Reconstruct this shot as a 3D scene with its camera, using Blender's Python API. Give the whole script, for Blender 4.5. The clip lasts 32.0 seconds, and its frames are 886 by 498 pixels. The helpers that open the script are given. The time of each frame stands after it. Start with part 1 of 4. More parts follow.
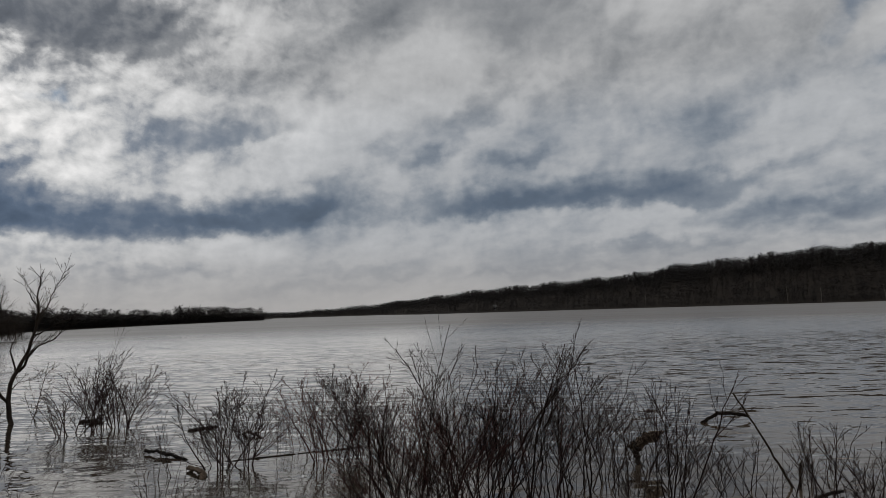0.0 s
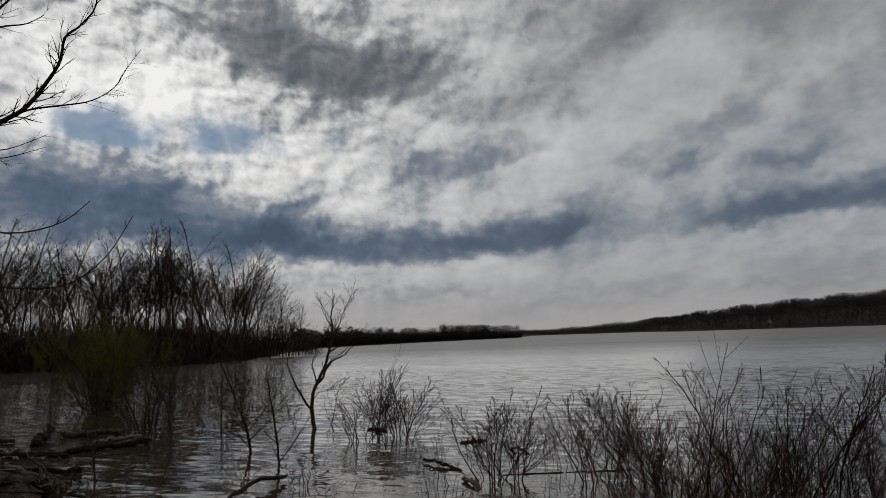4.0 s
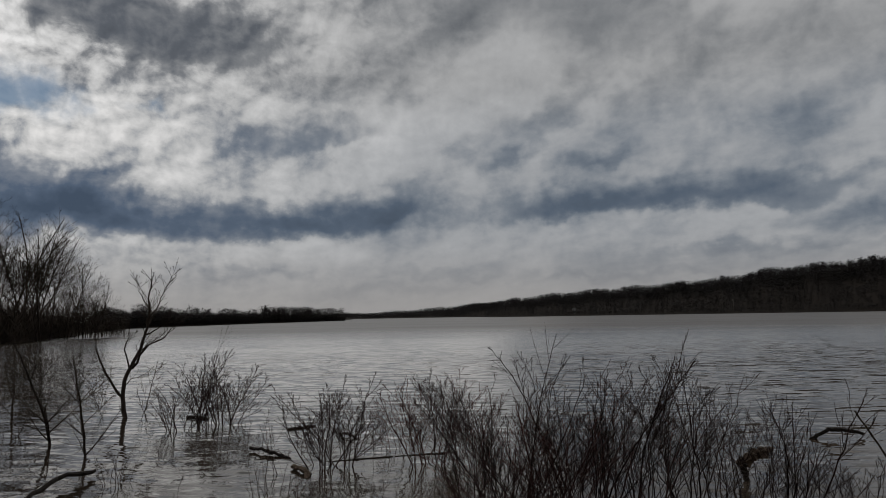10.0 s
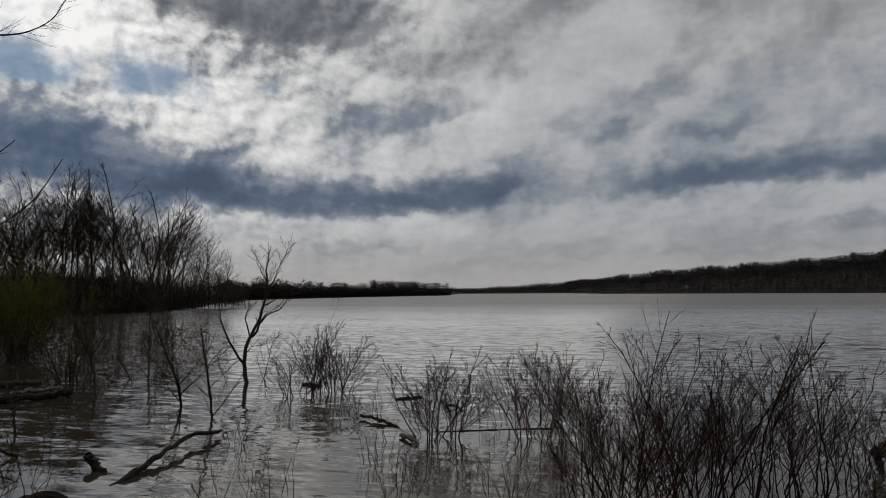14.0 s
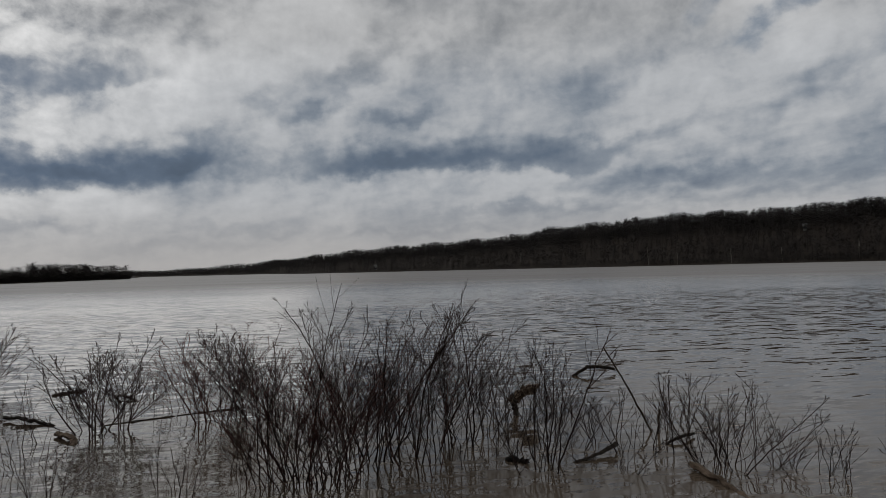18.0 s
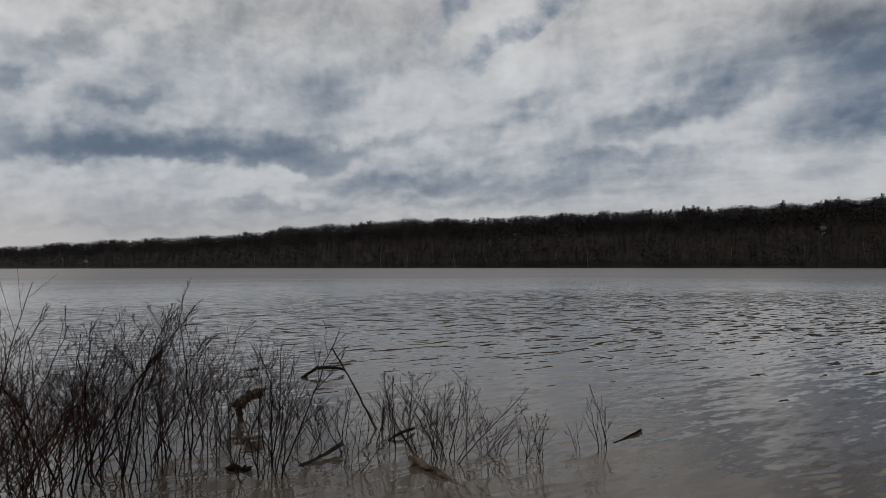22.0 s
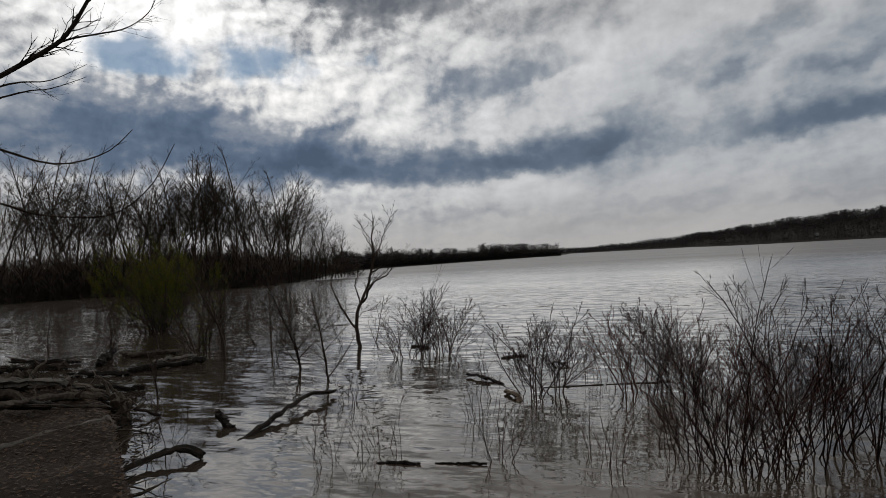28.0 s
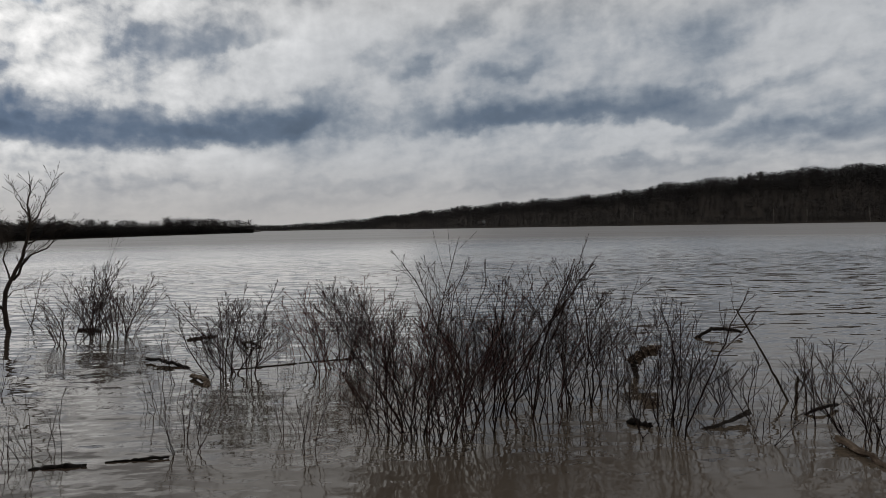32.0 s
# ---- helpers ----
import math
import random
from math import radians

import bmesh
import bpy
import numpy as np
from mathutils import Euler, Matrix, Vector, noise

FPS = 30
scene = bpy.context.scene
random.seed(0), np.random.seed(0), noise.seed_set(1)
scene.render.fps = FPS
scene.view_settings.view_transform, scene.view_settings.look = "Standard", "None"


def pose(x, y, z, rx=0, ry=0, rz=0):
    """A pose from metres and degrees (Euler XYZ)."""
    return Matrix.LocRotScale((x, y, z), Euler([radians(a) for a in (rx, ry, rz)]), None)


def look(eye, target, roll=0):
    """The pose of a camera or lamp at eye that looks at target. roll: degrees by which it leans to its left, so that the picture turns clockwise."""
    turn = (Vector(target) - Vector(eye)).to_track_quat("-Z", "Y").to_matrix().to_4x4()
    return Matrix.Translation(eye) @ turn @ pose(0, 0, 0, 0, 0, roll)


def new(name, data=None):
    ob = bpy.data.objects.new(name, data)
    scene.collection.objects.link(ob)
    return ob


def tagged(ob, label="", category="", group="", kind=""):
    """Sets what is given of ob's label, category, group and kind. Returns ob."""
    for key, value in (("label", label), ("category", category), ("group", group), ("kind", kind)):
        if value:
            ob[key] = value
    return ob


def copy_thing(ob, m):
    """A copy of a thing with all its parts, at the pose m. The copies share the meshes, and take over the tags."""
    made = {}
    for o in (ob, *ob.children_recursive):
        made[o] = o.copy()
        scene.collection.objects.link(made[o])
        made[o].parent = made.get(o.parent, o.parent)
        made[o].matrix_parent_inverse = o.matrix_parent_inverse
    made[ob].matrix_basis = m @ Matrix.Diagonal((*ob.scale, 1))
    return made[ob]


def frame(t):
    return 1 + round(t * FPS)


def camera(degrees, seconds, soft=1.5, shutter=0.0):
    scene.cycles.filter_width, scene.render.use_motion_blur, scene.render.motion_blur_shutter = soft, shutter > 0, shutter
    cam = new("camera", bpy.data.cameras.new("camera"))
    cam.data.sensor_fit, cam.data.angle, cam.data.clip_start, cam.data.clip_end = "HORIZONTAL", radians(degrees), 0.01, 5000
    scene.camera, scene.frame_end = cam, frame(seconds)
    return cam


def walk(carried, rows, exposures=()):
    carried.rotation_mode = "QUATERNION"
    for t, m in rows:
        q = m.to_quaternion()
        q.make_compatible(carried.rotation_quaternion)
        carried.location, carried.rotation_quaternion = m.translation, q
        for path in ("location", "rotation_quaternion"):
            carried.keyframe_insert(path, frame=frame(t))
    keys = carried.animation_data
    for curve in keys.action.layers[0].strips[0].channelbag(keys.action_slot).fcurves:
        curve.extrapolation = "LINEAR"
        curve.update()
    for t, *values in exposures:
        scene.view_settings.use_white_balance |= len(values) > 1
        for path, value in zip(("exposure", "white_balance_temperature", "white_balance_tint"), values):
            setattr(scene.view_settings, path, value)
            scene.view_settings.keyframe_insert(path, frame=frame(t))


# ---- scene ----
cam = camera(66.2, 32.0, soft=0.7)
PATH = [
    (0, (0.1523, 0.8112, 1.9036), (0.1554, 2.8027, 2.088), -1.84),
    (0.5, (0.1311, 0.7506, 1.8981), (-0.0824, 2.7334, 2.0497), -2.09),
    (1, (0.1195, 0.8798, 1.9036), (-0.3125, 2.829, 2.0213), -2.41),
    (1.5, (0.0767, 0.7506, 1.9356), (-0.4855, 2.66, 2.1309), -3.02),
    (2, (0.0596, 0.758, 1.9392), (-0.6009, 2.6109, 2.3001), -2.71),
    (2.5, (0.0818, 0.8013, 1.9271), (-0.617, 2.6433, 2.2721), -2.60),
    (4.5, (0.0454, 0.807, 1.9141), (-0.6472, 2.6686, 2.1484), -1.48),
    (5, (-0.0472, 0.8196, 1.922), (-0.6367, 2.7178, 2.1435), -0.96),
    (5.5, (-0.1208, 0.8004, 1.9618), (-0.6887, 2.7064, 2.1737), 0.72),
    (6, (-0.1369, 0.801, 1.9853), (-0.7362, 2.6926, 2.2358), 0.08),
    (6.5, (-0.143, 0.697, 1.9738), (-0.6818, 2.6167, 2.1298), -0.12),
    (7, (-0.1176, 0.7341, 1.9839), (-0.574, 2.6756, 2.1319), -0.58),
    (7.5, (-0.1134, 0.7621, 1.9733), (-0.5306, 2.7132, 2.1113), -1.12),
    (8, (-0.1183, 0.7692, 1.9729), (-0.5123, 2.7243, 2.1227), -0.82),
    (8.5, (-0.1026, 0.7949, 1.9625), (-0.4882, 2.7494, 2.1396), -1.13),
    (9, (-0.1004, 0.7691, 1.9642), (-0.4639, 2.7272, 2.1479), -1.05),
    (9.5, (-0.0881, 0.8095, 1.9651), (-0.3914, 2.7772, 2.1559), -1.35),
    (10, (-0.1002, 0.7542, 1.9695), (-0.3242, 2.7318, 2.1665), -1.07),
    (10.5, (-0.0876, 0.7694, 1.9768), (-0.3116, 2.7461, 2.1821), -1.11),
    (11, (-0.0799, 0.7799, 1.9676), (-0.379, 2.7494, 2.1455), -0.54),
    (11.5, (-0.0897, 0.7735, 1.9726), (-0.4194, 2.7419, 2.102), -0.40),
    (12, (-0.1089, 0.8107, 1.9649), (-0.4868, 2.772, 2.0671), -0.16),
    (12.5, (-0.1191, 0.8246, 1.9665), (-0.5787, 2.7674, 2.086), -0.71),
    (13, (-0.144, 0.7996, 1.9721), (-0.6343, 2.7337, 2.1102), -0.74),
    (13.5, (-0.1497, 0.7976, 1.9663), (-0.6796, 2.7216, 2.0979), -0.36),
    (14.4, (-0.0907, 0.7926, 1.9436), (-0.6073, 2.7206, 2.0700), -0.24),
    (15.5, (-0.0186, 0.7866, 1.9159), (-0.3641, 2.7529, 2.0359), -0.10),
    (16, (0.1031, 0.7332, 1.9189), (-0.1525, 2.7154, 1.9935), -0.28),
    (16.5, (0.1136, 0.6602, 1.9154), (-0.0231, 2.6547, 1.9738), -0.33),
    (17, (0.1283, 0.657, 1.9074), (0.1348, 2.6561, 1.9672), -1.01),
    (17.5, (0.0666, 0.6954, 1.9301), (0.2818, 2.6825, 2.0034), -2.66),
    (18, (0.0455, 0.7458, 1.906), (0.3928, 2.7146, 1.9632), -1.44),
    (18.5, (0.0628, 0.7562, 1.9016), (0.53, 2.7008, 1.9167), -1.02),
    (19, (0.0625, 0.7771, 1.8998), (0.6874, 2.677, 1.9074), -0.01),
    (19.5, (0.0569, 0.7612, 1.9121), (0.8042, 2.6162, 1.9271), -0.94),
    (20, (0.0766, 0.768, 1.9119), (0.9326, 2.5756, 1.924), -0.79),
    (20.5, (0.0786, 0.755, 1.9293), (1.1256, 2.4589, 1.9525), -0.71),
    (21, (0.1098, 0.7532, 1.9227), (1.2966, 2.3625, 1.9642), -0.25),
    (21.5, (0.1372, 0.7458, 1.9037), (1.3932, 2.3015, 1.9495), 0.34),
    (22, (0.1021, 0.7934, 1.9075), (1.1622, 2.4886, 1.956), -0.12),
    (22.5, (0.0656, 0.8471, 1.9184), (0.8374, 2.6912, 1.976), -0.58),
    (23, (-0.0107, 0.8409, 1.9256), (0.5472, 2.76, 2.0022), -0.33),
    (23.5, (-0.0516, 0.8484, 1.9303), (0.3133, 2.8129, 2.018), -0.23),
    (24, (-0.1018, 0.8097, 1.9452), (0.0653, 2.8004, 2.0405), -0.55),
    (24.5, (-0.0796, 0.9241, 1.9288), (-0.1457, 2.92, 2.0379), -1.22),
    (25, (-0.0341, 1.005, 1.8909), (-0.293, 2.9857, 1.9902), -0.31),
    (25.5, (0.0444, 0.9165, 1.9227), (-0.3673, 2.872, 2.0023), -0.60),
    (26, (0.0561, 0.8444, 1.8939), (-0.5139, 2.759, 1.99), -1.51),
    (26.5, (-0.0277, 0.8078, 1.8892), (-0.8486, 2.63, 1.9666), -3.15),
    (27.3, (0.0161, 0.7937, 1.8946), (-0.9225, 2.5589, 1.9514), -3.15),
    (28.5, (0.0817, 0.7725, 1.9026), (-0.601, 2.6522, 1.9287), -3.15),
    (29, (0.0626, 0.8978, 1.887), (-0.4681, 2.825, 1.9527), -2.84),
    (29.5, (0.0505, 0.8043, 1.9287), (-0.3316, 2.7661, 2.0026), -1.56),
    (30, (0.0606, 0.856, 1.8814), (-0.2361, 2.8326, 1.9545), -2.12),
    (30.5, (0.1377, 0.8937, 1.9078), (0.0998, 2.8933, 1.9233), -2.25),
    (31, (-0.0107, 0.9404, 1.8904), (0.0804, 2.9383, 1.8725), -0.79),
    (31.5, (-0.0248, 0.9215, 1.878), (0.0272, 2.9203, 1.8298), -1.44),
    (32, (-0.028, 0.9507, 1.8872), (0.0009, 2.9495, 1.822), -1.04),
]
EXPOSURE = [(0, -0.25), (2, -0.35), (6, -0.45), (9, -0.55), (11, -0.55), (13, -0.35), (16, -0.4), (19, -0.08), (23, 0.02), (25, -0.1), (26.5, -0.08), (29, -0.18), (30, -0.22), (31, -0.16), (32, -0.03)]
walk(cam, [(t, look(eye, target, roll)) for t, eye, target, roll in PATH], EXPOSURE)

# ---- world and sun ----
SUN_AZ, SUN_EL = 44.0, 24.0


def heading(az, el):
    a, e = radians(az), radians(el)
    return Vector((-math.sin(a) * math.cos(e), math.cos(a) * math.cos(e), math.sin(e)))


class Nodes:
    """A short way to write node trees."""

    def __init__(self, tree):
        self.tree = tree

    def add(self, kind, **values):
        node = self.tree.nodes.new(kind)
        for key, value in values.items():
            setattr(node, key, value)
        return node

    def plug(self, socket, value):
        if isinstance(value, bpy.types.NodeSocket):
            self.tree.links.new(value, socket)
        else:
            socket.default_value = value

    def math(self, op, a, b=0.0, clamp=False):
        node = self.add("ShaderNodeMath", operation=op, use_clamp=clamp)
        self.plug(node.inputs[0], a)
        self.plug(node.inputs[1], b)
        return node.outputs[0]

    def ramp(self, value, lo, hi, out_lo=0.0, out_hi=1.0, smooth=True):
        node = self.add("ShaderNodeMapRange", interpolation_type="SMOOTHSTEP" if smooth else "LINEAR")
        for k, v in enumerate((value, lo, hi, out_lo, out_hi)):
            self.plug(node.inputs[k], v)
        return node.outputs[0]

    def noise(self, vector, scale, detail=4.0, rough=0.5, distort=0.0, colour=False):
        node = self.add("ShaderNodeTexNoise")
        if vector is not None:
            self.plug(node.inputs["Vector"], vector)
        node.inputs["Scale"].default_value = scale
        node.inputs["Detail"].default_value = detail
        node.inputs["Roughness"].default_value = rough
        node.inputs["Distortion"].default_value = distort
        return node.outputs["Color" if colour else "Fac"]

    def mapped(self, vector, loc=(0, 0, 0), rot=(0, 0, 0), scale=(1, 1, 1), kind="POINT"):
        node = self.add("ShaderNodeMapping", vector_type=kind)
        self.plug(node.inputs["Vector"], vector)
        node.inputs["Location"].default_value = loc
        node.inputs["Rotation"].default_value = rot
        node.inputs["Scale"].default_value = scale
        return node.outputs[0]

    def mix(self, fac, a, b):
        node = self.add("ShaderNodeMix", data_type="RGBA")
        self.plug(node.inputs[0], fac)
        self.plug(node.inputs[6], (*a, 1) if isinstance(a, tuple) else a)
        self.plug(node.inputs[7], (*b, 1) if isinstance(b, tuple) else b)
        return node.outputs[2]

    def vec(self, op, a, b=(0, 0, 0)):
        node = self.add("ShaderNodeVectorMath", operation=op)
        self.plug(node.inputs[0], a)
        self.plug(node.inputs[1], b)
        return node.outputs["Value" if op == "LENGTH" else "Vector"]

    def xyz(self, x, y, z=0.0):
        node = self.add("ShaderNodeCombineXYZ")
        for k, v in enumerate((x, y, z)):
            self.plug(node.inputs[k], v)
        return node.outputs[0]


world = bpy.data.worlds.new("sky")
scene.world = world
world.use_nodes = True
world.node_tree.nodes.clear()
W = Nodes(world.node_tree)
toward = W.add("ShaderNodeTexCoord").outputs["Generated"]
parts_of = W.add("ShaderNodeSeparateXYZ")
W.plug(parts_of.inputs[0], toward)
dx, dy, dz = parts_of.outputs
azimuth = W.math("MULTIPLY", W.math("ARCTAN2", W.math("MULTIPLY", dx, -1.0), dy), 57.2958)
elevation = W.math("MULTIPLY", W.math("ARCSINE", dz), 57.2958)
up = W.math("ADD", W.math("MAXIMUM", dz, 0.0), 0.20)
deck = W.xyz(W.math("DIVIDE", dx, up), W.math("DIVIDE", dy, up))
# the cloud deck runs in streets away towards the far end of the lake
streets = W.mapped(deck, (0, 0, 0), (0, 0, radians(27)), (1.0, 1.75, 1.0), "TEXTURE")
wisps = W.noise(streets, 1.35, 10.0, 0.53, 0.4)
cells = W.noise(streets, 6.0, 6.0, 0.50, 0.25)
flat = W.xyz(W.math("MULTIPLY", azimuth, 0.20), W.math("MULTIPLY", elevation, 0.24))
puffs = W.noise(flat, 1.0, 9.0, 0.54, 0.2)
bend = W.noise(flat, 0.75, 8.0, 0.56, 0.0, True)
bend = W.vec("MULTIPLY", W.vec("SUBTRACT", bend, (0.5, 0.5, 0.5)), (8.0, 4.6, 0.0))
angles = W.vec("ADD", W.xyz(azimuth, elevation), bend)


ruffle = W.noise(flat, 2.6, 3.0, 0.45, 0.0, True)
ruffle = W.vec("MULTIPLY", W.vec("SUBTRACT", ruffle, (0.5, 0.5, 0.5)), (3.4, 2.4, 0.0))
angles = W.vec("ADD", angles, ruffle)


def patch(az, el, wide, high, tilt, weight, base=False):
    """A soft cloud mass in the sky, in degrees; with base its lower edge is flat and cleaner."""
    local = W.mapped(angles, (az, el, 0), (0, 0, radians(-tilt)), (wide, high, 1), "TEXTURE")
    out = W.ramp(W.vec("LENGTH", local), 1.5, 0.1, 0.0, weight)
    if base:
        split = W.add("ShaderNodeSeparateXYZ")
        W.plug(split.inputs[0], local)
        out = W.math("MULTIPLY", out, W.ramp(split.outputs[1], -1.0, -0.35, 0.0, 1.1))
    return out


def total(values):
    values = list(values)
    out = values[0]
    for v in values[1:]:
        out = W.math("ADD", out, v)
    return out


# grey undersides: azimuth (left of the lake's axis), elevation, half sizes, tilt, weight
UNDERSIDES = [
    (42, 10.2, 10.5, 3.4, -8, 1.25), (54, 10.5, 10, 4.2, 0, 1.0), (34.5, 8.2, 6.5, 2.4, 0, 1.0), (24.0, 7.3, 8.5, 1.9, 0, 1.3), (13.5, 8.2, 7, 2.0, 4, 1.05),
    (9.5, 9.8, 4.2, 2.2, 14, 0.75), (20.3, 14.2, 4.2, 2.8, 14, 0.8), (14.8, 15.2, 3.4, 1.4, 19, 0.6), (37, 24.8, 11, 5.2, -18, 0.75),
    (28, 21.6, 11, 3.4, -8, 0.72), (-4, 24.5, 16, 4.6, -8, 0.6), (-13.5, 8.9, 16, 1.7, 1, 1.08), (-2.5, 9.0, 6, 1.6, 0, 0.45),
]
STREAKS = [
    (-28, 21, 8, 4, 30, 0.3), (-10, 3.6, 14, 2.0, 0, 0.35),     (2.6, 15.0, 4.0, 1.5, 34, 0.6), (-3.5, 17.0, 6.0, 1.6, 40, 0.6), (0.4, 13.0, 2.6, 1.0, 9, 0.65), (-6.5, 12.9, 3.2, 0.8, 12, 0.5), (23, 3.8, 7.5, 0.5, 2, 0.5),
    (-29, 6.9, 11, 1.1, 0, 0.75), (-44, 6.6, 7, 1.8, 8, 0.5), (-52, 12.4, 6.5, 1.3, 14, 0.8), (-23, 14.5, 5.0, 1.6, 30, 0.4), (-12, 18.5, 6.0, 1.6, 30, 0.35), (-16, 17.5, 11, 3.5, 25, 0.32),
    (-66, 15.8, 13, 4.0, -5, 1.0), (-66, 10.8, 9, 1.6, 5, 0.75), (66, 9, 9, 3.5, 0, 0.8), (8, 22, 7, 2.5, 25, 0.5), (6, 3.6, 6.0, 0.4, 0, 0.35), (-33, 5.2, 9, 0.6, 2, 0.6), (-18, 5.0, 8, 0.5, 1, 0.5), (-8, 3.2, 9, 0.5, 0, 0.5), (-48, 8.6, 6, 0.8, 4, 0.5), (12, 2.4, 9, 0.5, 0, 0.45), (-40, 13.0, 6, 1.2, 25, 0.4), (-28, 10.5, 6, 1.0, 18, 0.35),
]
BRIGHTS = [(34, 13.4, 8, 3.0, 8, -0.35), (45.5, 20.5, 8, 4, -10, -0.8), (23, 17.6, 8, 1.6, -14, -0.35), (10, 17, 5, 2, 30, -0.2), (20, 5.2, 14, 1.0, 0, -0.3), (27, 12.0, 4.5, 1.6, 20, -0.3)]
GAPS = [
    (38.2, 16.6, 4.2, 1.8, -6, 0.95), (48.4, 16.9, 4.4, 1.8, -3, 1.0), (30.0, 16.3, 2.4, 0.7, 0, 0.6), (-39.6, 20.2, 6.5, 1.6, 29, 0.42),
    (-33, 21.6, 5, 1.5, 40, 0.42), (-37.5, 18.4, 5, 1.2, 24, 0.36),
]
sun_off = W.vec("LENGTH", W.vec("SUBTRACT", toward, tuple(heading(SUN_AZ, SUN_EL))))
lit = W.ramp(sun_off, 0.72, 0.05, 0.0, 1.0)
masses = W.math("MULTIPLY", total([patch(*row, True) for row in UNDERSIDES]), 0.9)
heavy = W.ramp(masses, 0.2, 1.1, 1.0, 0.45)
shade = W.math("ADD", masses, total([patch(*row) for row in STREAKS + BRIGHTS]))
# lobes of cloud, brighter on the side that faces the sun
relief = W.math("SUBTRACT", W.noise(W.vec("ADD", flat, (0.09, 0.11, 0.0)), 2.0, 8.0, 0.52, 0.2), W.noise(flat, 2.0, 8.0, 0.52, 0.2))
loose = W.math("ADD", W.math("MULTIPLY", W.math("SUBTRACT", wisps, 0.49), 2.3), W.math("MULTIPLY", W.math("SUBTRACT", puffs, 0.5), 1.8))
loose = W.math("ADD", loose, W.math("MULTIPLY", W.math("SUBTRACT", cells, 0.5), 0.8))
loose = W.math("ADD", loose, W.math("MULTIPLY", relief, W.math("ADD", W.math("MULTIPLY", lit, 2.4), 0.9)))
loose = W.math("MULTIPLY", loose, W.math("ADD", W.math("MULTIPLY", lit, 0.3), 1.0))
shade = W.math("ADD", shade, W.math("MULTIPLY", loose, heavy))
low = W.ramp(elevation, 1.0, 9.0, 0.55, 1.0)
shade = W.ramp(W.math("MULTIPLY", shade, low), -0.85, 1.75, smooth=False)


def tones(*stops):
    node = W.add("ShaderNodeValToRGB")
    W.plug(node.inputs[0], shade)
    for k, (at, rgb) in enumerate(stops):
        stop = node.color_ramp.elements[k] if k < 2 else node.color_ramp.elements.new(at)
        stop.position, stop.color = at, (*rgb, 1)
    return node.outputs[0]


away = tones((0.0, (0.605, 0.62, 0.64)), (1.0, (0.080, 0.106, 0.145)), (0.30, (0.450, 0.467, 0.490)), (0.55, (0.250, 0.284, 0.330)), (0.78, (0.120, 0.157, 0.212)))
facing = tones((0.0, (1.12, 1.10, 1.08)), (1.0, (0.074, 0.110, 0.172)), (0.30, (0.74, 0.74, 0.735)), (0.55, (0.285, 0.315, 0.370)), (0.78, (0.120, 0.166, 0.246)))
cloud = W.mix(lit, away, facing)
# the higher deck is a plainer grey than the banks below it
grey = W.add("ShaderNodeRGBToBW")
W.plug(grey.inputs[0], cloud)
cloud = W.mix(W.ramp(elevation, 14.0, 20.0, 0.0, 0.65), cloud, grey.outputs[0])
haze = W.ramp(elevation, 7.5, 0.0, 0.0, 0.72)
cloud = W.mix(haze, cloud, (0.435, 0.412, 0.395))
open_air = total([patch(*row) for row in GAPS])
ragged = W.math("MULTIPLY", W.math("SUBTRACT", puffs, 0.5), 2.4)
gap = W.math("ADD", open_air, W.math("MULTIPLY", ragged, W.math("MULTIPLY", open_air, 2.0, True)))
gap = W.math("MULTIPLY", W.ramp(gap, 0.05, 0.95), 0.85)
blue = W.add("ShaderNodeTexSky", sky_type="NISHITA", sun_disc=False, dust_density=0.0)
blue.sun_elevation, blue.sun_rotation = radians(SUN_EL), radians(-SUN_AZ)
clear = W.add("ShaderNodeBackground")
W.plug(clear.inputs[0], blue.outputs[0])
clear.inputs[1].default_value = 0.06
covered = W.add("ShaderNodeBackground")
W.plug(covered.inputs[0], cloud)
covered.inputs[1].default_value = 1.05
both = W.add("ShaderNodeMixShader")
W.plug(both.inputs[0], gap)
W.plug(both.inputs[1], covered.outputs[0])
W.plug(both.inputs[2], clear.outputs[0])
W.plug(W.add("ShaderNodeOutputWorld").inputs[0], both.outputs[0])

sun = new("sun", bpy.data.lights.new("sun", "SUN"))
sun.data.energy, sun.data.angle, sun.data.color = 0.5, radians(90), (1.0, 0.95, 0.88)
sun.matrix_world = look((0, 0, 60), Vector((0, 0, 60)) - heading(SUN_AZ, SUN_EL))


# ---- materials ----
def material(name):
    mat = bpy.data.materials.new(name)
    mat.use_nodes = True
    n = Nodes(mat.node_tree)
    return mat, n, mat.node_tree.nodes["Principled BSDF"]


